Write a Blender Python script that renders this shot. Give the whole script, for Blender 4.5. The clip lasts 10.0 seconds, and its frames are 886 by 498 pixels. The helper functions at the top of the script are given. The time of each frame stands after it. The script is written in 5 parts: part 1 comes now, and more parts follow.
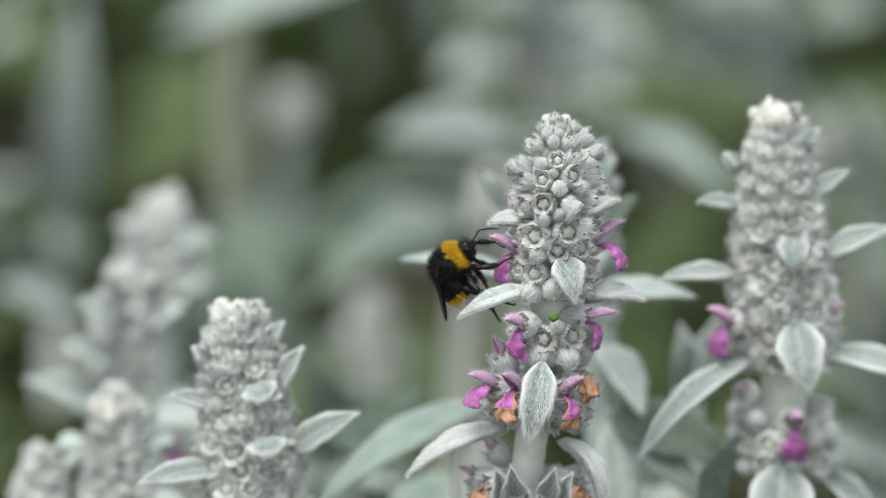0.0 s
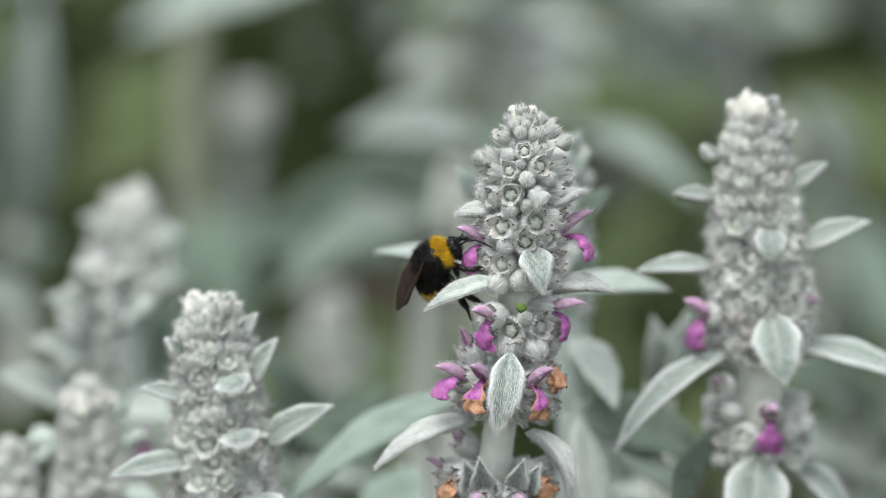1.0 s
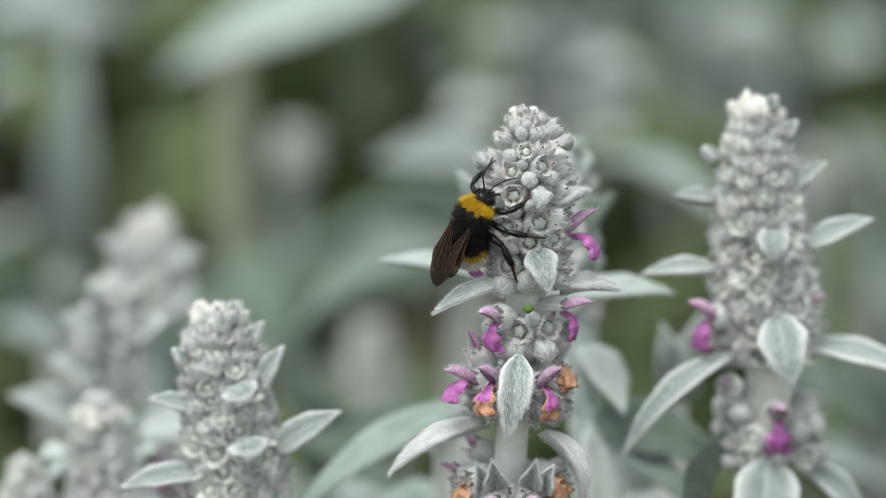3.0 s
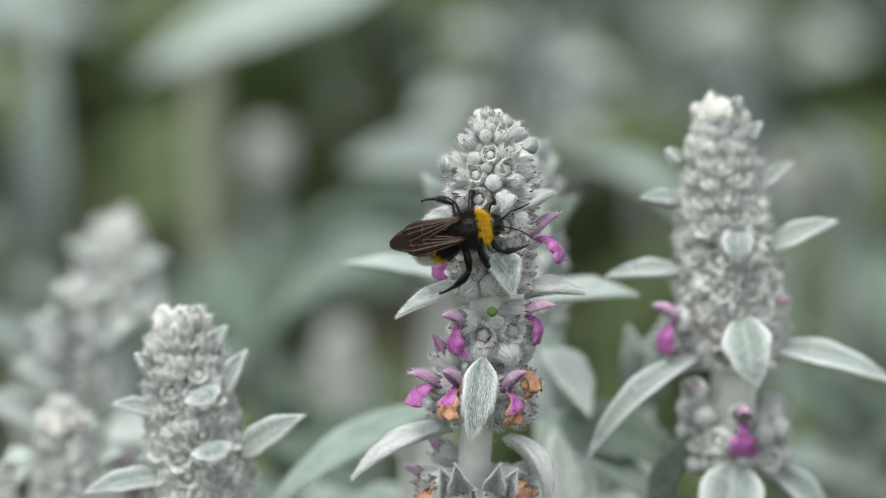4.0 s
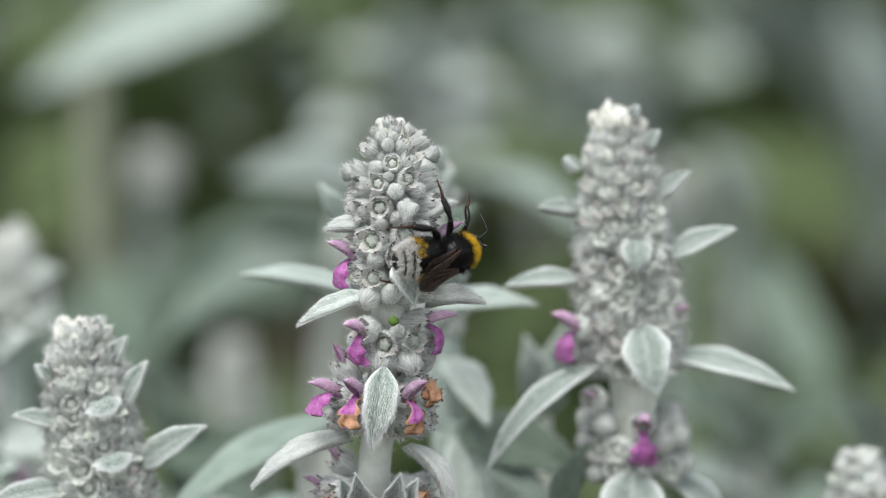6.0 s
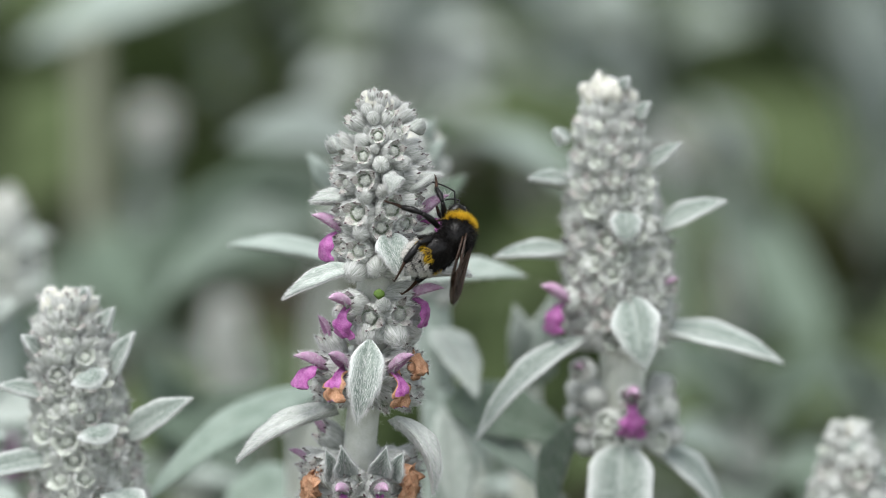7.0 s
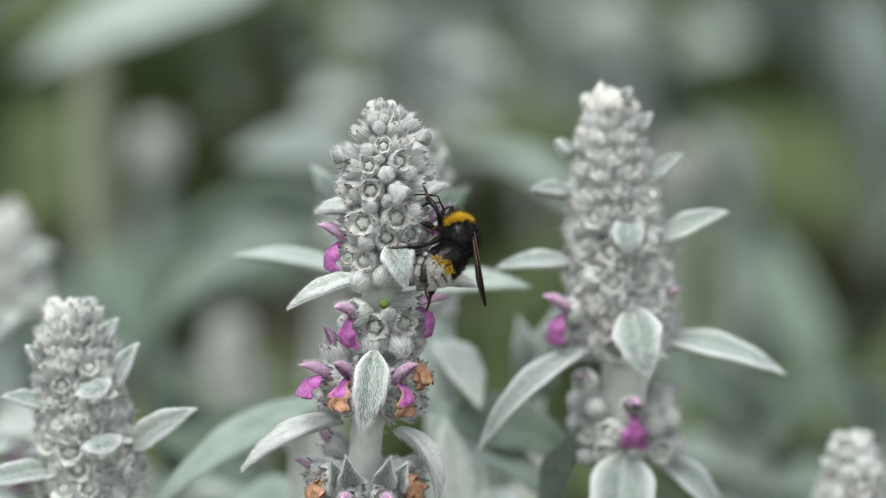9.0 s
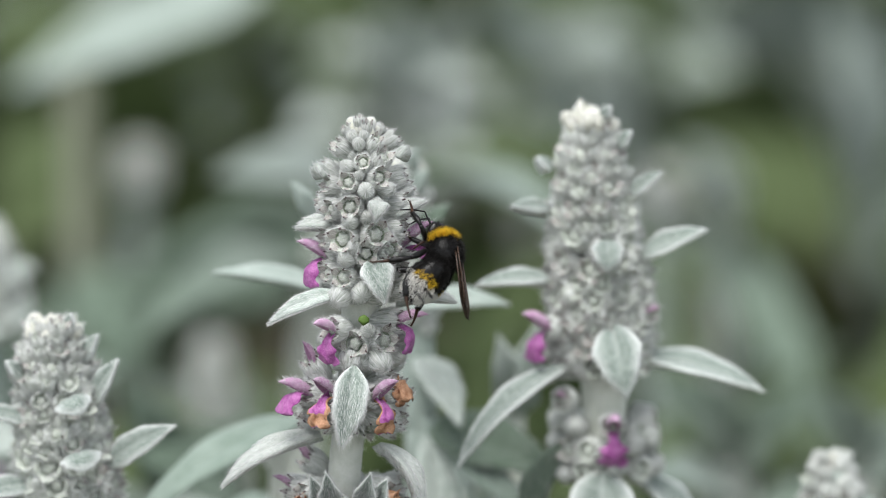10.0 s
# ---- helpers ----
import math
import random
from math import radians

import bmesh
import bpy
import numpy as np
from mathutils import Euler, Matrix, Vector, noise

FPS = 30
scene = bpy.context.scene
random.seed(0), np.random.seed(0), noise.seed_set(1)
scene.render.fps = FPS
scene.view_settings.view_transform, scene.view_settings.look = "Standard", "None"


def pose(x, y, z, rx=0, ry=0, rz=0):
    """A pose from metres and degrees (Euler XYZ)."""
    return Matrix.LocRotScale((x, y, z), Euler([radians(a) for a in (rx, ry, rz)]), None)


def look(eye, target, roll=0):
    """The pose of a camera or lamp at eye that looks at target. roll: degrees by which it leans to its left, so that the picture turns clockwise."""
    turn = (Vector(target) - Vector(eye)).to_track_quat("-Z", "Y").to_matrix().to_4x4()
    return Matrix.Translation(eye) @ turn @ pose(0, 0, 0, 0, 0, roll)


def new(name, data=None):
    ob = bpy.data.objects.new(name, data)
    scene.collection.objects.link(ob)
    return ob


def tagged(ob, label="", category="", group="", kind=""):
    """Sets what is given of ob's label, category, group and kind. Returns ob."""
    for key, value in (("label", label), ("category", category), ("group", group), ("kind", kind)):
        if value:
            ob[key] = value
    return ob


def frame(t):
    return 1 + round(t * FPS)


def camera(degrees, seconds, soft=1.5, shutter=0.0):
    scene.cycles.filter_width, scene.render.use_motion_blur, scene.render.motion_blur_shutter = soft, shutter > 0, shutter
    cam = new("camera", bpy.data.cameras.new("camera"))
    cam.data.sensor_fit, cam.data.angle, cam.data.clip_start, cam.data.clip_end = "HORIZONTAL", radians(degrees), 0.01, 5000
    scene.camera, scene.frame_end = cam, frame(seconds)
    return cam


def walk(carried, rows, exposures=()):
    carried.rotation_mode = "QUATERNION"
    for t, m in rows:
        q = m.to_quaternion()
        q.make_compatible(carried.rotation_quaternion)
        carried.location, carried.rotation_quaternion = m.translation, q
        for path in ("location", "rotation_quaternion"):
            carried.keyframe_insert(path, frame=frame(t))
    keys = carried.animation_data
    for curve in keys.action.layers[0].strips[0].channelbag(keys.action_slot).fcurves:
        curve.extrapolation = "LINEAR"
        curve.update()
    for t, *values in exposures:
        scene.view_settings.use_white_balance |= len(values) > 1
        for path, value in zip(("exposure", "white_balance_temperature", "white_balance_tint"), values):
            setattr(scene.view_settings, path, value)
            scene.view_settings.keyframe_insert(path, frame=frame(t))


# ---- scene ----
cam = camera(12, 10.0, soft=0.5)
cam.data.dof.use_dof = True
cam.data.dof.focus_distance = 0.741
cam.data.dof.aperture_fstop = 7.4
PATH = [
    (0.00, pose(-0.01804, -0.73340, 0.41287, 76.937, -1.254, 0.190)),
    (0.50, pose(-0.02808, -0.73297, 0.40369, 77.664, -1.583, -0.409)),
    (1.00, pose(-0.02488, -0.73327, 0.40857, 77.148, -1.471, -0.639)),
    (1.50, pose(-0.01032, -0.73538, 0.39782, 77.562, -0.757, -0.046)),
    (2.00, pose(0.00204, -0.73701, 0.39012, 78.151, -0.036, 1.053)),
    (2.50, pose(-0.00077, -0.73726, 0.39479, 78.064, 0.019, 1.067)),
    (3.00, pose(-0.00553, -0.73719, 0.39620, 78.180, -0.091, 0.529)),
    (3.20, pose(-0.00553, -0.73719, 0.39620, 78.241, -0.128, 0.356)),
    (4.30, pose(-0.00043, -0.73356, 0.39627, 78.133, 0.045, 0.308)),
    (4.50, pose(-0.00043, -0.73356, 0.39627, 78.102, 0.029, 0.233)),
    (5.00, pose(0.00084, -0.73357, 0.39598, 78.008, 0.070, -0.020)),
    (5.50, pose(0.00019, -0.73301, 0.39440, 78.364, 0.026, -0.604)),
    (6.00, pose(-0.00500, -0.73302, 0.39278, 78.536, -0.052, -1.359)),
    (6.20, pose(-0.00343, -0.73276, 0.39494, 78.227, -0.024, -1.413)),
    (7.30, pose(-0.00069, -0.72957, 0.39886, 77.682, -0.240, -1.160)),
    (7.50, pose(-0.00020, -0.72948, 0.39928, 77.870, -0.066, -1.123)),
    (8.00, pose(-0.00470, -0.73009, 0.39993, 77.911, -0.314, -1.259)),
    (8.50, pose(-0.00149, -0.73112, 0.39566, 78.116, -0.266, -1.356)),
    (9.00, pose(-0.00231, -0.73193, 0.39473, 78.138, -0.169, -1.239)),
    (9.50, pose(-0.00020, -0.73210, 0.39361, 78.367, -0.196, -1.058)),
    (10.00, pose(0.00054, -0.73239, 0.39275, 78.521, -0.323, -1.275)),
]
walk(cam, PATH)

# ---- light: a bright overcast day ----
world = bpy.data.worlds.new("overcast_sky")
scene.world = world
world.use_nodes = True
wn, wl = world.node_tree.nodes, world.node_tree.links
sky = wn.new("ShaderNodeTexSky")
sky.sky_type = "NISHITA"
sky.sun_disc = False
sky.sun_elevation = radians(58)
sky.sun_rotation = radians(200)
pale = wn.new("ShaderNodeHueSaturation")
pale.inputs["Saturation"].default_value = 0.30
wl.new(sky.outputs[0], pale.inputs["Color"])
wl.new(pale.outputs[0], wn["Background"].inputs[0])
wn["Background"].inputs[1].default_value = 0.135
sun = new("sun", bpy.data.lights.new("sun", "SUN"))
sun.data.energy = 2.3
sun.data.angle = radians(35)
sun.data.color = (1.0, 0.985, 0.97)
sun.matrix_world = look((-0.35, -0.5, 1.6), (0, 0, 0))
scene.view_settings.exposure = 0.76

# ---- materials ----
def grainy(name, dark, light, rough=0.85, scale=400.0, fine=3000.0, bump=0.2, sheen=0.0, shine=0.0, detail_mix=0.5, margin=None, comb=0.0):
    """A procedural surface with two scales of colour change and a fine relief; shine: light that shines through thin tissue."""
    m = bpy.data.materials.new(name)
    m.use_nodes = True
    n, l = m.node_tree.nodes, m.node_tree.links
    b = n["Principled BSDF"]
    co = n.new("ShaderNodeTexCoord")
    big = n.new("ShaderNodeTexNoise")
    big.inputs["Scale"].default_value = scale
    big.inputs["Detail"].default_value = 4
    small = n.new("ShaderNodeTexNoise")
    small.inputs["Scale"].default_value = fine
    small.inputs["Detail"].default_value = 3
    l.new(co.outputs["Object"], big.inputs["Vector"])
    l.new(co.outputs["Object"], small.inputs["Vector"])
    if comb:
        flat, round_it, rise, strands = [n.new("ShaderNodeVectorMath") for _ in range(4)]
        flat.operation, round_it.operation, rise.operation, strands.operation = "MULTIPLY", "NORMALIZE", "MULTIPLY", "ADD"
        flat.inputs[1].default_value, rise.inputs[1].default_value = (1, 1, 0), (0.06, 0.06, comb)
        l.new(co.outputs["Object"], flat.inputs[0])
        l.new(flat.outputs[0], round_it.inputs[0])
        l.new(co.outputs["Object"], rise.inputs[0])
        l.new(round_it.outputs[0], strands.inputs[0])
        l.new(rise.outputs[0], strands.inputs[1])
        l.new(strands.outputs[0], small.inputs["Vector"])
    mix = n.new("ShaderNodeMix")
    mix.inputs[0].default_value = detail_mix
    l.new(big.outputs["Fac"], mix.inputs[2])
    l.new(small.outputs["Fac"], mix.inputs[3])
    ramp = n.new("ShaderNodeValToRGB")
    ramp.color_ramp.elements[0].position, ramp.color_ramp.elements[1].position = 0.33, 0.67
    ramp.color_ramp.elements[0].color, ramp.color_ramp.elements[1].color = (*dark, 1), (*light, 1)
    l.new(mix.outputs[0], ramp.inputs[0])
    paint = ramp.outputs[0]
    if margin:
        felt = n.new("ShaderNodeAttribute")
        felt.attribute_name = "felt"
        ragged = n.new("ShaderNodeMath")
        ragged.operation = "MULTIPLY_ADD"
        ragged.inputs[1].default_value = 0.9
        l.new(small.outputs["Fac"], ragged.inputs[0])
        ragged.inputs[2].default_value = -0.45
        amount = n.new("ShaderNodeMath")
        amount.operation, amount.use_clamp = "ADD", True
        l.new(felt.outputs["Fac"], amount.inputs[0])
        l.new(ragged.outputs[0], amount.inputs[1])
        blend = n.new("ShaderNodeMix")
        blend.data_type = "RGBA"
        l.new(amount.outputs[0], blend.inputs[0])
        l.new(paint, blend.inputs[6])
        blend.inputs[7].default_value = (*margin, 1)
        paint = blend.outputs[2]
    info = n.new("ShaderNodeObjectInfo")
    vary = n.new("ShaderNodeHueSaturation")
    span = n.new("ShaderNodeMapRange")
    span.inputs[3].default_value, span.inputs[4].default_value = 0.86, 1.12
    l.new(info.outputs["Random"], span.inputs[0])
    l.new(span.outputs[0], vary.inputs["Value"])
    l.new(paint, vary.inputs["Color"])
    l.new(vary.outputs[0], b.inputs["Base Color"])
    b.inputs["Roughness"].default_value = rough
    b.inputs["Sheen Weight"].default_value = sheen
    b.inputs["Specular IOR Level"].default_value = 0.25
    if bump:
        bp = n.new("ShaderNodeBump")
        bp.inputs["Strength"].default_value = bump
        bp.inputs["Distance"].default_value = 0.0003
        l.new(small.outputs["Fac"], bp.inputs["Height"])
        l.new(bp.outputs[0], b.inputs["Normal"])
    if shine:
        tr = n.new("ShaderNodeBsdfTranslucent")
        l.new(vary.outputs[0], tr.inputs["Color"])
        add = n.new("ShaderNodeMixShader")
        add.inputs[0].default_value = shine
        l.new(b.outputs[0], add.inputs[1])
        l.new(tr.outputs[0], add.inputs[2])
        l.new(add.outputs[0], n["Material Output"].inputs["Surface"])
    return m


LEAF = grainy("felted_leaf", (0.268, 0.332, 0.288), (0.44, 0.502, 0.458), scale=260, fine=2600, bump=0.5, sheen=0.35, shine=0.12)
# darker copy of felted_leaf, in tone between it and the darkest one
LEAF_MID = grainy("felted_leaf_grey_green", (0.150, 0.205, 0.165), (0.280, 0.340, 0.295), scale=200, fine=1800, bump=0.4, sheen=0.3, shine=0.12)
LEAF_SOFT = grainy("felted_leaf_soft_green", (0.225, 0.280, 0.240), (0.395, 0.455, 0.41), scale=200, fine=1800, bump=0.4, sheen=0.3, shine=0.12)
# shaded copy of felted_leaf: shade on leaves and undersides put into the colour
LEAF_SHADED = grainy("felted_leaf_shaded", (0.085, 0.126, 0.088), (0.168, 0.222, 0.168), scale=200, fine=1800, bump=0.4, sheen=0.3, shine=0.12)
WOOL = grainy("white_wool", (0.68, 0.69, 0.68), (0.90, 0.90, 0.89), rough=0.7, bump=0, shine=0.5)
CALYX = grainy("felted_calyx", (0.36, 0.40, 0.335), (0.62, 0.65, 0.59), scale=1.1, fine=9, bump=0.4, sheen=0.4, shine=0.12)
SILK = grainy("combed_calyx_wool", (0.36, 0.40, 0.335), (0.94, 0.95, 0.93), scale=1.3, fine=9, bump=0.9, rough=0.7, sheen=0.4, shine=0.30, detail_mix=0.72, comb=0.10)
TOOTH = grainy("calyx_tooth", (0.24, 0.22, 0.20), (0.50, 0.49, 0.46), scale=2.0, fine=12, bump=0.2)
BARB = grainy("dark_calyx_point", (0.05, 0.03, 0.035), (0.17, 0.125, 0.13), scale=2.0, fine=12, bump=0.2)
THROAT = grainy("calyx_throat", (0.20, 0.25, 0.17), (0.36, 0.41, 0.32), scale=2.0, fine=12, bump=0.2)
# paler copy of calyx_throat for mid and far calyces, softens their contrast
THROAT_PALE = grainy("pale_calyx_throat", (0.33, 0.38, 0.31), (0.52, 0.56, 0.49), scale=2.0, fine=12, bump=0.2)
TIP = grainy("young_tip", (0.64, 0.66, 0.52), (0.88, 0.86, 0.82), scale=500, fine=4000, bump=0.4, sheen=0.4, shine=0.2)
LEAF_WOOL = grainy("woolly_leaf", (0.27, 0.325, 0.285), (0.56, 0.61, 0.565), scale=700, fine=3500, bump=0.6, sheen=0.4, shine=0.12)
LEAF_EDGED = grainy("green_leaf_with_white_felt_margin", (0.135, 0.178, 0.15), (0.30, 0.35, 0.312), scale=700, fine=3200, bump=0.6, sheen=0.35, shine=0.12, margin=(0.70, 0.73, 0.705))
STEM = grainy("woolly_stem", (0.60, 0.64, 0.54), (0.84, 0.855, 0.79), scale=400, fine=5000, bump=0.5, sheen=0.4, shine=0.1)
FELT = grainy("white_felted_leaf", (0.36, 0.40, 0.36), (0.62, 0.65, 0.61), scale=260, fine=2600, bump=0.5, sheen=0.4, shine=0.15)
PINK = grainy("pale_pink_petal", (0.46, 0.20, 0.40), (0.80, 0.62, 0.75), scale=0.7, fine=4, bump=0.3, rough=0.6, sheen=0.3, shine=0.3)
MAGENTA = grainy("magenta_petal", (0.33, 0.035, 0.27), (0.72, 0.30, 0.64), scale=0.8, fine=5, bump=0.5, rough=0.5, sheen=0.2, shine=0.3)
BROWN = grainy("withered_petal", (0.38, 0.16, 0.075), (0.80, 0.52, 0.34), scale=0.6, fine=4, bump=0.6, rough=0.8, shine=0.3)
GREEN = grainy("bare_green_patch", (0.055, 0.105, 0.014), (0.10, 0.17, 0.035), scale=500, fine=2500, bump=0.3, rough=0.6)
SOIL = grainy("garden_soil", (0.035, 0.03, 0.02), (0.10, 0.09, 0.06), scale=9, fine=160, bump=0.8)
HERB = grainy("dark_green_herb", (0.046, 0.072, 0.023), (0.108, 0.142, 0.064), scale=20, fine=200, bump=0.2, shine=0.2)
STALK = grainy("pale_old_stalk", (0.20, 0.22, 0.155), (0.32, 0.33, 0.25), scale=60, fine=900, bump=0.3)
STRAW = grainy("dry_olive_leaf", (0.10, 0.10, 0.04), (0.18, 0.17, 0.08), scale=40, fine=300, bump=0.2, shine=0.2)
FUR_BLACK = grainy("black_fur", (0.004, 0.0035, 0.003), (0.014, 0.012, 0.011), rough=0.6, bump=0)
FUR_YELLOW = grainy("yellow_fur", (0.42, 0.25, 0.006), (0.88, 0.61, 0.05), rough=0.7, bump=0, shine=0.2)
FUR_WHITE = grainy("white_fur", (0.60, 0.58, 0.53), (0.88, 0.87, 0.83), rough=0.7, bump=0, shine=0.2)
CHITIN = grainy("black_chitin", (0.003, 0.003, 0.003), (0.012, 0.011, 0.010), rough=0.28, scale=900, fine=6000, bump=0.15)
CHITIN_BROWN = grainy("brown_chitin", (0.016, 0.008, 0.004), (0.05, 0.022, 0.01), rough=0.35, scale=900, bump=0.1)
VEIN = grainy("wing_vein", (0.030, 0.018, 0.012), (0.09, 0.056, 0.04), rough=0.22, scale=900, bump=0)

WING = bpy.data.materials.new("smoky_wing_membrane")
WING.use_nodes = True
wn, wl = WING.node_tree.nodes, WING.node_tree.links
clear = wn.new("ShaderNodeBsdfTransparent")
clear.inputs[0].default_value = (0.60, 0.52, 0.45, 1)
wnoise = wn.new("ShaderNodeTexNoise")
wnoise.inputs["Scale"].default_value = 350
wramp = wn.new("ShaderNodeValToRGB")
wramp.color_ramp.elements[0].color, wramp.color_ramp.elements[1].color = (0.022, 0.013, 0.008, 1), (0.07, 0.046, 0.032, 1)
wl.new(wnoise.outputs["Fac"], wramp.inputs[0])
wl.new(wramp.outputs[0], wn["Principled BSDF"].inputs["Base Color"])
wn["Principled BSDF"].inputs["Roughness"].default_value = 0.24
wn["Principled BSDF"].inputs["Specular IOR Level"].default_value = 0.45
wfold = wn.new("ShaderNodeTexNoise")
wfold.inputs["Scale"].default_value = 900
wbump = wn.new("ShaderNodeBump")
wbump.inputs["Strength"].default_value = 0.8
wbump.inputs["Distance"].default_value = 0.0004
wl.new(wfold.outputs["Fac"], wbump.inputs["Height"])
wl.new(wbump.outputs[0], wn["Principled BSDF"].inputs["Normal"])
wmix = wn.new("ShaderNodeMixShader")
wmix.inputs[0].default_value = 0.42
wl.new(clear.outputs[0], wmix.inputs[1])
wl.new(wn["Principled BSDF"].outputs[0], wmix.inputs[2])
wl.new(wmix.outputs[0], wn["Material Output"].inputs["Surface"])

# ---- building helpers ----
rng = np.random.default_rng(7)


def unit(v):
    v = np.asarray(v, float)
    return v / np.maximum(np.linalg.norm(v, axis=-1, keepdims=True), 1e-12)


def mesh_of(name, groups, smooth=True):
    """One mesh out of (vertices, faces, material) groups."""
    verts, faces, slots, mats = [], [], [], []
    for v, f, mat in groups:
        if mat not in mats:
            mats.append(mat)
        k, o = mats.index(mat), len(verts)
        verts.extend(np.asarray(v).tolist())
        faces.extend([[o + i for i in q] for q in f])
        slots.extend([k] * len(f))
    me = bpy.data.meshes.new(name)
    me.from_pydata(verts, [], faces)
    for mat in mats:
        me.materials.append(mat)
    me.polygons.foreach_set("material_index", slots)
    me.polygons.foreach_set("use_smooth", [smooth] * len(faces))
    me.update()
    return me


def part(name, me, parent, label="", m=None):
    ob = new(name, me)
    ob.parent = parent
    if m is not None:
        ob.matrix_basis = m
    return tagged(ob, label)


def grid_faces(rows, cols, wrap=False):
    out = []
    for i in range(rows - 1):
        for j in range(cols if wrap else cols - 1):
            k = (j + 1) % cols
            out.append([i * cols + j, i * cols + k, (i + 1) * cols + k, (i + 1) * cols + j])
    return out


def scatter(v, f, count, weight=None):
    """Points on a surface: places and normals."""
    v = np.asarray(v)
    tri = np.array([t for q in f for t in ([q[0], q[1], q[2]], [q[0], q[2], q[3]] if len(q) > 3 else [q[0], q[1], q[1]])])
    a, b, c = v[tri[:, 0]], v[tri[:, 1]], v[tri[:, 2]]
    n = np.cross(b - a, c - a)
    area = np.linalg.norm(n, axis=1)
    if weight is not None:
        area = area * weight((a + b + c) / 3)
    pick = rng.choice(len(tri), count, p=area / area.sum())
    s, t = rng.random((2, count))
    flip = s + t > 1
    s[flip], t[flip] = 1 - s[flip], 1 - t[flip]
    return a[pick] + s[:, None] * (b - a)[pick] + t[:, None] * (c - a)[pick], unit(n[pick])


def hairs(roots, ways, length, width, droop=0.3, messy=0.25):
    """Fine tapered hairs, each bent once: vertices and faces."""
    n = len(roots)
    ways = unit(ways + rng.normal(0, messy, (n, 3)))
    size = length * rng.uniform(0.5, 1.15, (n, 1))
    side = unit(np.cross(ways, rng.normal(0, 1, (n, 3)))) * width * 0.5
    bend = rng.normal(0, droop, (n, 3))
    mid = roots + ways * size * 0.5
    end = roots + unit(ways + bend) * size
    v = np.stack([roots - side, roots + side, mid + side * 0.7, mid - side * 0.7, end], 1).reshape(-1, 3)
    o = np.arange(n)[:, None] * 5
    f = (o + [[0, 1, 2, 3]]).tolist() + (o + [[3, 2, 4]]).tolist()
    return v, f


def tube(points, radii, sides=8, cap=True):
    p = np.asarray(points, float)
    r = np.asarray(radii, float)
    d = unit(np.gradient(p, axis=0))
    ref = np.array([0.13, 0.97, 0.2]) if abs(d[0][1]) < 0.9 else np.array([1.0, 0.1, 0.1])
    u = unit(np.cross(d, ref))
    w = np.cross(d, u)
    a = np.linspace(0, 2 * np.pi, sides, endpoint=False)
    v = p[:, None] + r[:, None, None] * (np.cos(a)[None, :, None] * u[:, None] + np.sin(a)[None, :, None] * w[:, None])
    f = grid_faces(len(p), sides, True)
    if cap:
        f += [list(range(sides))[::-1], [(len(p) - 1) * sides + i for i in range(sides)]]
    return v.reshape(-1, 3), f


def curve(points, steps=24):
    """A smooth line through a few points."""
    p = np.asarray(points, float)
    t = np.linspace(0, 1, len(p))
    s = np.linspace(0, 1, steps)
    if len(p) < 3:
        return np.stack([np.interp(s, t, p[:, k]) for k in range(3)], 1)
    g = np.gradient(p, t, axis=0)
    i = np.clip(np.searchsorted(t, s) - 1, 0, len(p) - 2)
    h = (t[i + 1] - t[i])[:, None]
    x = ((s - t[i])[:, None]) / h
    return (2 * x**3 - 3 * x**2 + 1) * p[i] + (x**3 - 2 * x**2 + x) * h * g[i] + (3 * x**2 - 2 * x**3) * p[i + 1] + (x**3 - x**2) * h * g[i + 1]


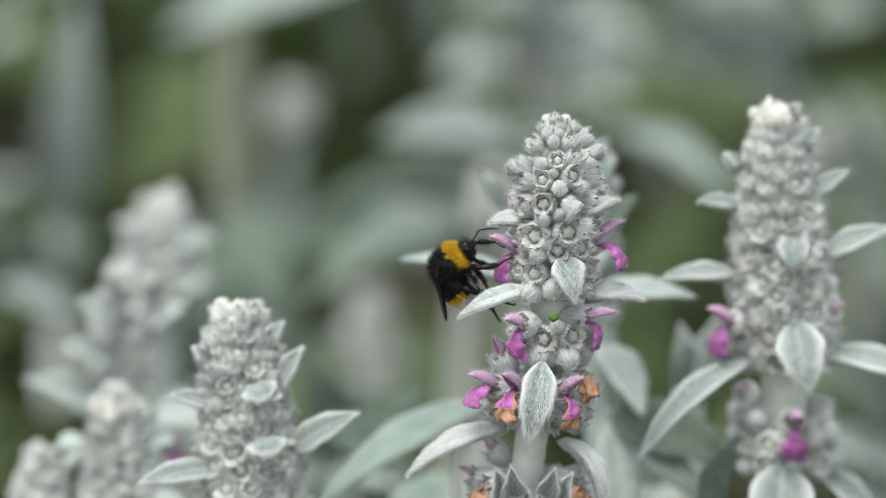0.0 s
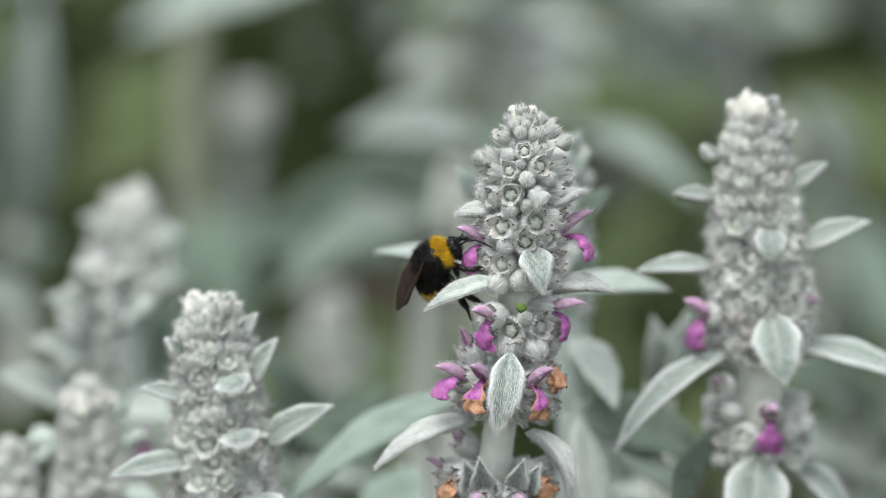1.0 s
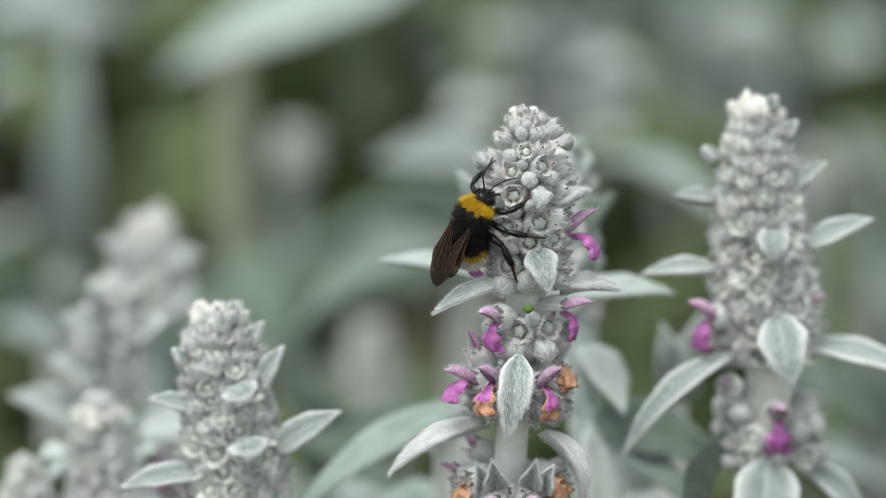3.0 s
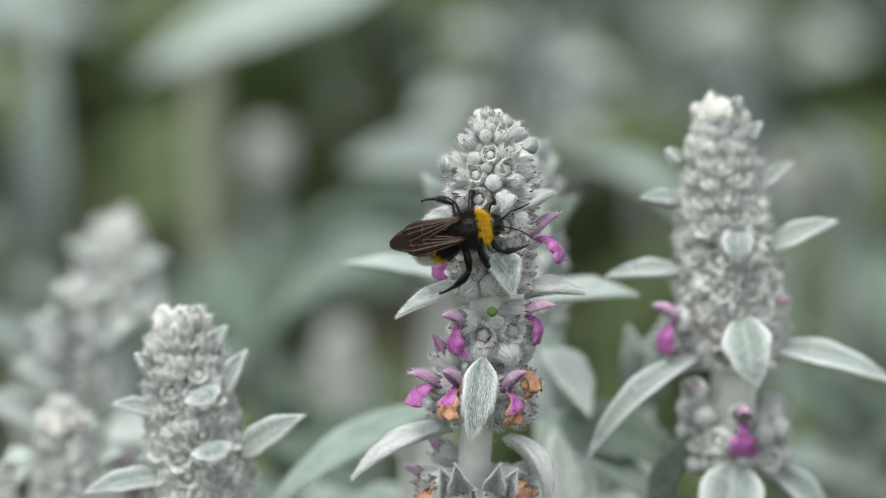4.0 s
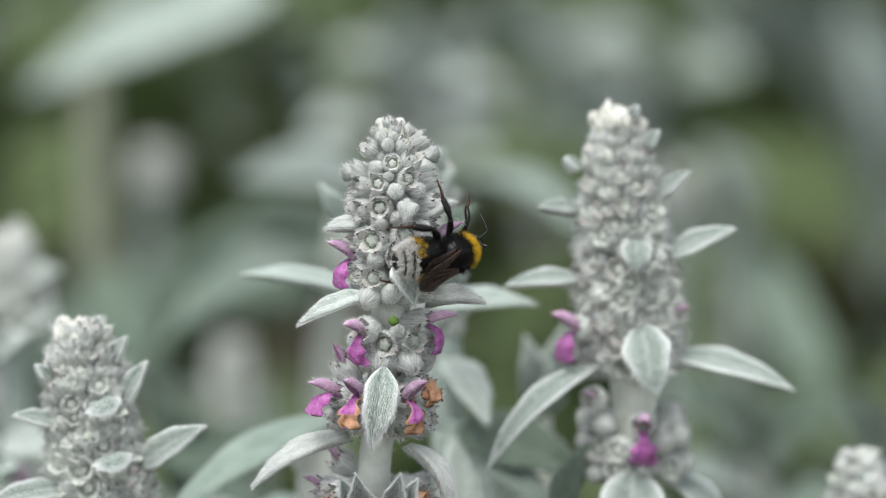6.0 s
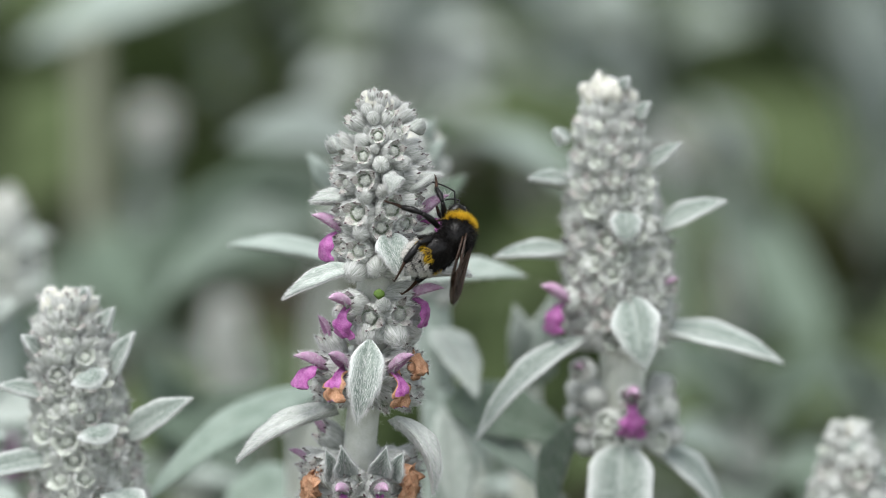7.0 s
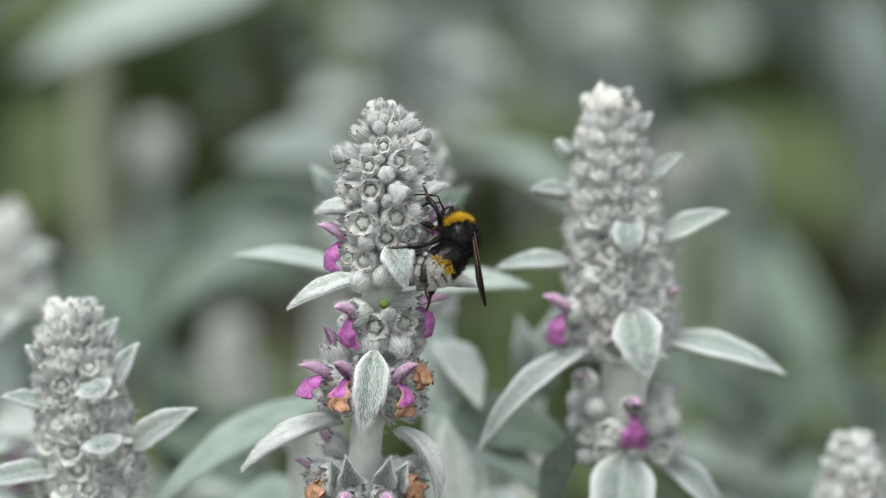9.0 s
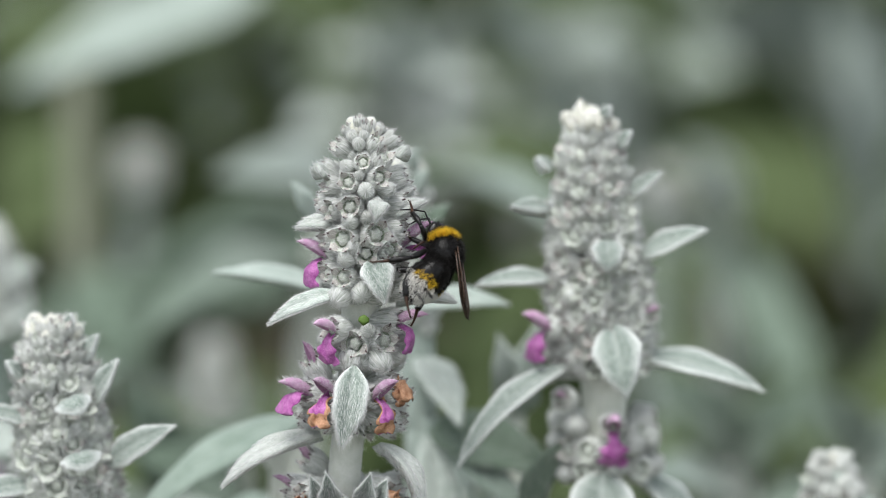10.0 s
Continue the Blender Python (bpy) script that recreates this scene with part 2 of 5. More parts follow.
def leaf_mesh(base, tip, width, face, arch=0.1, fold=0.35, thick=0.0007, hair=0, mat=None, rib=True, blunt=0.75, hair_len=0.0016, quilt=0.0, sharp=0.85):
    """A felted leaf from base to tip. face: the way its upper side looks. arch: rise of its middle, in lengths."""
    base, tip = np.asarray(base, float), np.asarray(tip, float)
    along = tip - base
    long = np.linalg.norm(along)
    d = along / long
    n = np.asarray(face, float)
    n = unit(n - d * (n @ d))
    b = np.cross(d, n)
    L, W = 22, 11
    t = np.linspace(0, 1, L)
    s = np.linspace(-1, 1, W)
    prof = np.sin(np.pi * np.clip(t, 0, 1) ** blunt) ** sharp
    prof = np.maximum(prof, 0.16 * (1 - t)) * (1 + 0.05 * np.sin(17 * t + 3 * width * 1e4))
    prof[-1] = 0.03
    mid = base + along * t[:, None] + n * (arch * long * 4 * t * (1 - t))[:, None]
    bb, nn = np.tile(b, (L, 1)), np.tile(n, (L, 1))
    hw = 0.5 * width * prof
    rise = fold * np.abs(s)[None] ** 1.4 * hw[:, None]
    if quilt:
        rise = rise + quilt * width * prof[:, None] * np.sin(34 * t[:, None] + 5 * np.abs(s)[None]) * (1 - s[None] ** 2) * np.abs(s)[None]
    if rib:
        rise = rise - 0.06 * width * prof[:, None] * np.exp(-(s[None] / 0.16) ** 2)
    cen = mid[:, None] + bb[:, None] * (s[None, :, None] * hw[:, None, None]) + nn[:, None] * rise[..., None]
    th = thick * np.sqrt(np.maximum(1 - s[None] ** 2, 0.03)) * np.minimum(1, prof[:, None] + 0.35)
    up = cen + nn[:, None] * th[..., None]
    rb = (1.5 * thick * np.exp(-(s[None] / 0.2) ** 2) * (1 - t[:, None])) if rib else 0 * th
    low = cen - nn[:, None] * (th + rb)[..., None]
    ring = np.concatenate([up, low[:, ::-1]], 1)
    v = ring.reshape(-1, 3)
    f = grid_faces(L, 2 * W, True) + [list(range(2 * W))[::-1], [(L - 1) * 2 * W + i for i in range(2 * W)]]
    groups = [(v, f, mat or LEAF)]
    if hair:
        quads = [q for q in f if len(q) == 4]
        hair = max(40, int(hair * long * width / 8.2e-5))
        r1, n1 = scatter(v, quads, hair)
        g1 = hairs(r1, n1 * 0.16 + d * 0.95, hair_len * 1.25, 0.00005, 0.2, 0.10)
        e = rng.integers(1, L - 1, hair // 2)
        side = rng.integers(0, 2, len(e)) * (W - 1)
        fr = rng.random((len(e), 1))
        er = cen[e, side] * (1 - fr) + cen[np.minimum(e + 1, L - 1), side] * fr
        out = bb[e] * np.sign(side - 1)[:, None]
        g2 = hairs(er, out * 0.35 + d * 0.9 + rng.normal(0, 0.22, (len(e), 3)), hair_len * 0.7, 0.00005)
        groups += [(*g1, WOOL), (*g2, WOOL)]
    me = mesh_of("leaf", groups)
    edge = np.clip(np.abs(s)[None] ** 4 * 1.05 + 0.35 * np.exp(-(s[None] / 0.10) ** 2) * (1 - t[:, None]) + np.clip(t[:, None] - 0.86, 0, 1) * 5, 0, 1)
    felt = np.concatenate([edge, np.ones((L, W))], 1).reshape(-1)
    me.attributes.new("felt", "FLOAT", "POINT").data.foreach_set("value", np.concatenate([felt, np.ones(len(me.vertices) - len(felt))]))
    return me


def calyx_mesh(hair, teeth=True, seed=0, wide=0.9, lobe=(0.4, 0.6), bud=0.42, inside=None):
    """A woolly bell whose mouth looks along +z, radius 1: five pointed teeth with dark points round a throat that holds a woolly bud. wide: how far the teeth spread."""
    r = np.random.default_rng(seed)
    S = 30
    a = np.linspace(0, 2 * np.pi, S, endpoint=False)
    p = 1 - 2 * np.abs(((a * 5 / (2 * np.pi)) % 1) - 0.5)
    tip5, tall5 = wide + r.normal(0, 0.09, 5), r.uniform(*lobe, 5)
    tip, tall = np.repeat(tip5, 6), np.repeat(tall5, 6)
    ring = lambda rad, z: np.stack([np.cos(a) * rad, np.sin(a) * rad, 0 * a + z], 1)
    fl = 1 + 0.06 * (p - 0.5)
    rings = [ring(k * fl, z) for k, z in ((0.36, -2.3), (0.64, -1.75), (0.87, -1.15), (1.0, -0.55), (0.98, -0.1))]
    rings += [ring(0.90 * (1 - p) + (0.46 + 0.5 * tip) * p, 0.03 + 0.55 * tall * p), ring(0.80 * (1 - p) + tip * p, 0.10 + tall * p), ring(0.68 * (1 - p) + (tip - 0.12) * p, 0.04 + 0.80 * tall * p)]
    rings += [ring(0.60 - 0.05 * p, -0.12 + 0.12 * p), ring(0.50 + 0 * p, -0.36), ring(0.2 + 0 * p, -0.46)]
    v = np.concatenate(rings)
    f = grid_faces(11, S, True)
    inner = [q for q in f[6 * S:8 * S] if p[q[0] % S] > 0.3 and p[q[1] % S] > 0.3] if teeth else []
    groups = [(v, f[:6 * S], SILK), (v, [q for q in f[6 * S:8 * S] if q not in inner], CALYX), (v, f[8 * S:], inside or THROAT)]
    if inner:
        groups.append((v, inner, TOOTH))
        for k in range(5):
            way = np.array([math.cos(a[6 * k + 3]), math.sin(a[6 * k + 3]), 0.0])
            top = way * tip5[k] + [0, 0, 0.10 + tall5[k]]
            run = unit(top - way * 0.9) * 0.7 + way * 0.15
            groups.append((*tube([top - run * 0.42, top - run * 0.12, top + run * 0.08], [0.075, 0.075, 0.012], 5), BARB))
    b = np.linspace(0, 2 * np.pi, 15, endpoint=False)
    star = 1 + 0.16 * np.cos(5 * b + 1)
    bv = np.concatenate([np.stack([np.cos(b) * k * star, np.sin(b) * k * star, 0 * b + z], 1) for k, z in ((bud, -0.46), (bud, -0.10), (bud * 0.72, 0.10), (bud * 0.2, 0.14))])
    bf = grid_faces(4, 15, True) + [[45 + i for i in range(15)]]
    groups.append((bv, bf, CALYX))
    q, n = scatter(v, f[:6 * S], hair, lambda c: np.clip(c[:, 2] + 2.2, 0.3, 1.6))
    n = unit(q * [1, 1, 0])
    groups.append((*hairs(q, n * (0.24 + 0.36 * np.clip(-q[:, 2:] - 0.3, 0, 1)) + np.array([0, 0, 1.0]), 0.55, 0.026, 0.22, 0.15), WOOL))
    w = r.integers(0, S, hair // 6)
    x = r.random((len(w), 1))
    rim = rings[7][w] * (1 - x) + rings[8][w] * x
    groups.append((*hairs(rim, rim * [-0.5, -0.5, 0] + np.array([0, 0, 0.5]), 0.28, 0.026, 0.25, 0.2), WOOL))
    q, n = scatter(bv, bf[:-1], hair // 5)
    groups.append((*hairs(q, q * [-0.5, -0.5, 0] + np.array([0, 0, 0.8]), 0.30, 0.032, 0.25, 0.2), WOOL))
    return mesh_of("calyx", groups)


def bud_mesh(hair, seed=0, mat=None):
    """A closed woolly bud along +z, radius 1, its wool combed to the tip."""
    S = 14
    r = np.random.default_rng(seed)
    a = np.linspace(0, 2 * np.pi, S, endpoint=False)
    fl = 1 + 0.06 * np.cos(5 * a + seed)
    rings = [np.stack([np.cos(a) * k * fl, np.sin(a) * k * fl, 0 * a + z], 1) for k, z in ((0.4, -1.6), (0.78, -1.0), (0.95, -0.4), (0.92, 0.1), (0.72, 0.5), (0.42, 0.75), (0.12, 0.84))]
    v = np.concatenate(rings)
    f = grid_faces(7, S, True) + [[6 * S + i for i in range(S)]]
    p, n = scatter(v, f[:-1], hair)
    g = hairs(p, n * 0.52 + np.array([0, 0, 0.75]) - p * [0.45, 0.45, 0] * np.clip(p[:, 2:] + 0.6, 0, 1), 0.46, 0.028, 0.2, 0.14)
    return mesh_of("calyx", [(v, f, mat or SILK), (*g, WOOL)])


def aim(place, way, size, spin=0.0):
    q = Vector(way).to_track_quat("Z", "Y")
    return Matrix.LocRotScale(Vector(place), q @ Euler((0, 0, spin)).to_quaternion(), Vector((size, size, size)))


NEAR_CUPS = [calyx_mesh(800, True, s, (0.72, 0.86, 0.80, 0.94, 0.66)[s]) for s in range(5)]
NEAR_BUDS = [bud_mesh(700, s) for s in range(3)]
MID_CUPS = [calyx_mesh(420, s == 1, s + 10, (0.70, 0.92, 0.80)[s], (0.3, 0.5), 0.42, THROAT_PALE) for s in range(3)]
MID_BUDS = [bud_mesh(300, s + 10) for s in range(2)]
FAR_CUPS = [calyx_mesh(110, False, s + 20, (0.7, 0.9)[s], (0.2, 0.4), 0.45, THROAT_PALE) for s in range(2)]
FAR_BUDS = [bud_mesh(100, s + 20) for s in range(2)]
TIP_BUDS = [bud_mesh(420, s + 40, TIP) for s in range(2)]
SETS = {"near": (NEAR_CUPS, NEAR_BUDS), "mid": (MID_CUPS, MID_BUDS), "far": (FAR_CUPS, FAR_BUDS)}


def petal_upper(hair, mat):
    """The hooded upper lip: a shell along +z that bulges to +x; 7 units long."""
    L, W = 12, 9
    t = np.linspace(0, 1, L)[:, None]
    s = np.linspace(-2.1, 2.1, W)[None]
    hw = 0.55 + 1.05 * np.sin(np.pi * np.clip(t, 0, 1) ** 0.8) ** 0.7
    hw = hw * (1 - 0.75 * t**6)
    x = 0.9 * t + 1.5 * np.sin(2.4 * t) * 0.6 + hw * np.cos(s) * 0.9 - 0.4
    y = hw * np.sin(s) * 0.78
    z = 8.0 * t - 0.5 * (1 - np.cos(s)) * t
    outer = np.stack([x + 0 * s, y + 0 * t, z + 0 * s], -1)
    inner = outer - np.stack([0.16 * np.cos(s) + 0 * t, 0.16 * np.sin(s) + 0 * t, 0 * s + 0 * t], -1)
    ring = np.concatenate([outer, inner[:, ::-1]], 1)
    v, f = ring.reshape(-1, 3), grid_faces(L, 2 * W, True) + [[(L - 1) * 2 * W + i for i in range(2 * W)]]
    g = [(v, f, mat)]
    if hair:
        p, n = scatter(outer.reshape(-1, 3), grid_faces(L, W), hair)
        tt = p[:, 2] / 8.0
        n = unit(np.stack([p[:, 0] - (0.9 * tt + 0.9 * np.sin(2.4 * tt) - 0.4), p[:, 1], 0 * tt], 1))
        g.append((*hairs(p, n * 0.7 + np.array([0, 0, 0.8]), 1.1, 0.07, 0.3, 0.25), WOOL))
    return mesh_of("upper_lip", g)


def rough_field(r, rows, cols):
    """A smooth random field of folds, three values a place."""
    k = r.normal(0, 1, (6, 5, 3))
    a = np.stack([[np.interp(np.linspace(0, 4, cols), range(5), k[i, :, q]) for i in range(6)] for q in range(3)], -1)
    return np.stack([[np.interp(np.linspace(0, 5, rows), range(6), a[:, j, q]) for j in range(cols)] for q in range(3)], -1).transpose(1, 0, 2)


def petal_lower(mat, crumple=0.0, seed=0, second=None):
    """The drooping three-lobed lower lip: starts along +z and hangs towards -x."""
    r = np.random.default_rng(seed)
    L, W = 16, 13
    t = np.linspace(0, 1, L)[:, None]
    s = np.linspace(-1, 1, W)[None]
    hw = 0.85 + 0.8 * t + 1.3 * np.exp(-((t - 0.55) / 0.13) ** 2) + 1.15 * np.exp(-((t - 0.90) / 0.13) ** 2)
    hw = hw * np.clip((1.04 - t) / 0.12, 0.12, 1) ** 0.6
    ang = 0.25 + 1.9 * np.clip(t * 1.15 - 0.15, 0, 1)
    dz = np.cumsum(np.cos(ang) * 8.2 / L, 0)
    dx = -np.cumsum(np.sin(ang) * 8.2 / L, 0)
    lift = -0.35 * hw * s**2 + 0.18 * np.sin(9 * s + 11 * t) * t
    x = dx + lift * np.cos(ang) * 0 + 0.25 * np.cos(ang) * lift
    z = dz + lift * np.sin(ang)
    y = hw * s
    top = np.stack([x + 0 * s, y + 0 * t, z + 0 * s], -1)
    if crumple:
        top = top + crumple * rough_field(r, L, W) * 0.55 + crumple * r.normal(0, 0.07, (L, W, 3))
    low = top - np.stack([0 * x + 0.14 + 0 * s, 0 * y, 0.05 + 0 * z], -1)
    ring = np.concatenate([top, low[:, ::-1]], 1)
    v, f = ring.reshape(-1, 3), grid_faces(L, 2 * W, True) + [[(L - 1) * 2 * W + i for i in range(2 * W)], list(range(2 * W))[::-1]]
    if second is not None:
        cut = grid_faces(L, 2 * W, True)
        edge = [q for i, q in enumerate(cut) if (i // (2 * W)) > L * 0.62 or (i % (2 * W)) in (0, 1, W - 2, W - 1, W, W + 1, 2 * W - 2, 2 * W - 1)]
        keep = [q for q in f if q not in edge]
        return mesh_of("lower_lip", [(v, keep, mat), (v, edge, second)])
    return mesh_of("lower_lip", [(v, f, mat)])


UPPER = petal_upper(260, PINK)
UPPER_FAR = petal_upper(30, PINK)
LOWERS = [petal_lower(MAGENTA, 0.42, 1), petal_lower(MAGENTA, 0.48, 2)]
LOWER_WILT = petal_lower(MAGENTA, 0.55, 3, BROWN)
LOWER_DRY = petal_lower(BROWN, 1.0, 4)
UPPER_DRY = petal_lower(BROWN, 1.3, 9)


def flower(plant, place, out, size, up=(0, 0, 1), kind="fresh", droop=0.0, which=0):
    """A two-lipped blossom that opens along out; its hood is on the up side."""
    z = Vector(out).normalized()
    x = (Vector(up) - z * Vector(up).dot(z)).normalized()
    y = z.cross(x)
    m = Matrix((x, y, z)).transposed().to_4x4()
    m.translation = Vector(place) - plant.matrix_basis.translation
    m = m @ Matrix.Diagonal((size, size, size, 1))
    cups = SETS["mid" if kind == "far" else "near"][0]
    part("calyx", cups[which % len(cups)], plant, "", aim(m.translation + z * 0.6e-3, z, 2.35e-3, 1.0 + which))
    if kind == "bud":
        return part("flower", UPPER, plant, "pale pink unopened hairy blossom", m)
    top = part("flower", {"fresh": UPPER, "wilted": UPPER, "dry": UPPER_DRY, "far": UPPER_FAR}[kind], plant, {"dry": "withered brown blossom"}.get(kind, "pink two-lipped hairy blossom"), m)
    low = {"fresh": LOWERS[which % 2], "far": LOWERS[which % 2], "wilted": LOWER_WILT, "dry": LOWER_DRY}[kind]
    part("lower_lip", low, top, {"fresh": "magenta lobed lower lip", "far": "magenta lobed lower lip", "wilted": "magenta lower lip withered brown at its edge", "dry": "crumpled brown lower lip"}[kind], pose(-0.4, 0, 0.8, 0, droop, 0))
    return top


def plant_at(x, y, label, group="flowering lamb's ears"):
    ob = new("lambs_ear_plant")
    ob.matrix_basis = pose(x, y, 0)
    return tagged(ob, label, "flower", group)


def spike(plant, axis, girth, rows, quality, first=1.2e-3, last=2.6e-3, pitch=(70, 12), seed=0, buds=0.45, skip=None, crowd=2.15):
    """Rings of calyces round a stem. axis: points from the tip down, in the world; girth: outer radius at each; rows: heights along it, 0 to 1."""
    r = np.random.default_rng(seed)
    o = np.array(plant.matrix_basis.translation)
    line = curve(axis, 60) - o
    gi = np.interp(np.linspace(0, 1, 60), np.linspace(0, 1, len(girth)), girth)
    cups, bud_set = SETS[quality]
    wave = r.uniform(0, 6.28)
    for k, h in enumerate(rows):
        turn = r.uniform(0, 0.5)
        c = np.array([np.interp(h, np.linspace(0, 1, 60), line[:, j]) for j in range(3)])
        R = np.interp(h, np.linspace(0, 1, 60), gi)
        u = min(1.0, k / max(1, len(rows) * 0.62))
        size = first + (last - first) * u**0.8
        rise = radians(pitch[0] + (pitch[1] - pitch[0]) * min(1, u * 1.15))
        count = max(3, int(round(2 * math.pi * R / (size * crowd))))
        for i in range(count):
            az = 2 * math.pi * (i + 0.5 * (k % 2) + turn + r.uniform(-0.2, 0.2)) / count + 0.2
            if skip and skip(az % (2 * math.pi), h):
                continue
            out = np.array([math.sin(az), -math.cos(az), 0.0])
            way = out * math.cos(rise) + np.array([0, 0, math.sin(rise)]) + r.normal(0, 0.13, 3)
            s = size * r.uniform(0.80, 1.16)
            place = c + out * (R - s * 0.25) + np.array([0, 0, (r.uniform(-0.42, 0.42) + 0.24 * math.sin(2 * az + wave + k)) * s])
            is_bud = r.random() < buds + 0.12 * (k < 2)
            fine, plain = (bud_set, FAR_BUDS) if is_bud else (cups, FAR_CUPS)
            me = plain[r.integers(len(plain))] if math.cos(az) < -0.25 else fine[r.integers(len(fine))]
            part("calyx", me, plant, "", aim(place, way, s * (0.88 if is_bud else 1.0), r.uniform(0, 6)))


def stem(plant, axis, radii, hair=0, mat=None):
    o = np.array(plant.matrix_basis.translation)
    line = curve(axis, 40) - o
    rad = np.interp(np.linspace(0, 1, 40), np.linspace(0, 1, len(radii)), radii)
    v, f = tube(line, rad, 12)
    g = [(v, f, mat or STEM)]
    if hair:
        p, n = scatter(v, [q for q in f if len(q) == 4], hair)
        g.append((*hairs(p, n * 0.7 + np.array([0, 0, 0.5]), 0.0013, 0.00005, 0.4, 0.3), WOOL))
    return part("stem", mesh_of("stem", g), plant)


def leaf(plant, base, tip, width, face, name="leaf", label="", **kw):
    o = np.array(plant.matrix_basis.translation)
    return part(name, leaf_mesh(np.array(base) - o, np.array(tip) - o, width, face, **kw), plant, label)


def tip_tuft(plant, top, size, hair, quality_seed=0, tint=TIP, count=14):
    """The crowded young bracts and buds at the very tip."""
    r = np.random.default_rng(quality_seed)
    o = np.array(plant.matrix_basis.translation)
    c = np.array(top) - o
    for i in range(count):
        az = i * 2.4 + r.uniform(-0.3, 0.3)
        k = (i + 0.5) / count
        el = radians(88 - 30 * k + r.uniform(-8, 8))
        out = np.array([math.sin(az), -math.cos(az), 0])
        way = out * math.cos(el) + np.array([0, 0, math.sin(el)])
        b = c + out * size * 0.52 * math.sqrt(k) + np.array([0, 0, (-0.72 - 0.34 * k + r.uniform(-0.08, 0.08)) * size])
        long = size * r.uniform(0.62, 0.88)
        if i % 2:
            part("young_bud", TIP_BUDS[(i // 2) % 2], plant, "", aim(b + way * long * 0.72, way, size * r.uniform(0.20, 0.27), r.uniform(0, 6)))
            continue
        part("young_bract", leaf_mesh(b, b + way * long, size * r.uniform(0.46, 0.62), np.array([0, 0, 1.0]) - out * 0.5, arch=-0.12, fold=0.7, thick=size * 0.09, hair=hair, hair_len=size * 0.22, mat=tint, rib=False, blunt=0.62), plant)

# ---- ground and undergrowth ----
def ground_sheet():
    rows, cols = 60, 60
    x = np.sign(np.linspace(-1, 1, cols)) * np.abs(np.linspace(-1, 1, cols)) ** 3 * 60
    y = np.sign(np.linspace(-1, 1, rows)) * np.abs(np.linspace(-1, 1, rows)) ** 3 * 60
    gx, gy = np.meshgrid(x, y)
    z = 0.02 * np.sin(gx * 7.1 + 1) * np.sin(gy * 6.3) * np.exp(-(gx**2 + gy**2) / 60)
    v = np.stack([gx, gy, z - 0.02], -1).reshape(-1, 3)
    ob = new("ground", mesh_of("ground", [(v, grid_faces(rows, cols), SOIL)]))
    return tagged(ob, "dark bare garden soil under the plants", "soil", kind="structure")


ground_sheet()


def undergrowth(name, count, xs, ys, zs, long, mat, seed, label):
    """Many loose leaves in one mesh: the shaded green mass behind the flowers."""
    r = np.random.default_rng(seed)
    vs, fs = [], []
    for i in range(count):
        y = r.uniform(*ys)
        p = np.array([r.uniform(*xs), y, r.uniform(*zs)])
        L = r.uniform(*long)
        az, el = r.uniform(0, 2 * np.pi), r.uniform(-0.5, 0.9)
        d = np.array([np.cos(az) * np.cos(el), np.sin(az) * np.cos(el), np.sin(el)])
        n = unit(np.cross(d, r.normal(0, 1, 3)))
        b = np.cross(d, n)
        t = np.linspace(0, 1, 6)[:, None]
        w = L * 0.16 * np.sin(np.pi * t**0.8) + 0.001
        c = p + d * L * t + n * L * 0.25 * t * (1 - t) - np.array([0, 0, 0.2]) * L * t**2
        v = np.concatenate([c - b * w, c + n * w * 0.25, c + b * w], 1).reshape(-1, 3)
        o = len(vs) * 18
        vs.append(v)
        fs += [[o + q for q in f] for f in grid_faces(6, 3)]
    ob = new(name, mesh_of(name, [(np.concatenate(vs), fs, mat)]))
    return tagged(ob, label, "foliage", kind="stuff")


undergrowth("undergrowth", 3900, (-1.4, 1.4), (0.75, 2.8), (-0.02, 0.16), (0.05, 0.14), HERB, 3, "dense dark green foliage behind the flower bed")
undergrowth("pale_foliage", 1150, (-1.4, 1.4), (1.0, 2.9), (0.0, 0.15), (0.08, 0.20), LEAF, 8, "loose grey-green leaves far behind")
undergrowth("dry_foliage", 70, (-1.3, 1.3), (0.7, 1.9), (0.0, 0.30), (0.06, 0.14), STRAW, 4, "scattered olive and straw-coloured leaves in the bed")
undergrowth("low_foliage", 4200, (-1.4, 1.4), (-0.5, 0.75), (-0.02, 0.08), (0.04, 0.10), HERB, 5, "low green leaves on the shaded soil")

UP = (0.0, 0.0, 1.0)
VIEW = (0.0, -0.9, 0.45)

# ---- the main flower, on which the bumblebee feeds ----
A_AXIS = [(0.00259, 0.00000, 0.26785), (0.00240, 0.00000, 0.25444), (0.00241, 0.00000, 0.24216), (0.00212, 0.00000, 0.23083), (0.00091, 0.00000, 0.21735), (-0.00041, 0.00000, 0.20586), (-0.00082, 0.00000, 0.19219)]
A_BASE = (-0.00082, 0.00000, 0.19219)
main = plant_at(A_BASE[0] - 0.004, A_BASE[1], "tall woolly silver lamb's ear spike with pink blossoms")
A_ROOT = (A_BASE[0] - 0.004, A_BASE[1], -0.02)
stem(main, [(0.00260, 0.00000, 0.26410)] + A_AXIS[1:] + [(A_BASE[0] - 0.001, A_BASE[1], 0.10), A_ROOT], [0.0006, 0.004, 0.004, 0.0034, 0.0030, 0.0029, 0.0030, 0.0033, 0.0033], 6000)
def main_axis(z):
    return np.interp(-z, [-p[2] for p in A_AXIS], [p[0] for p in A_AXIS])


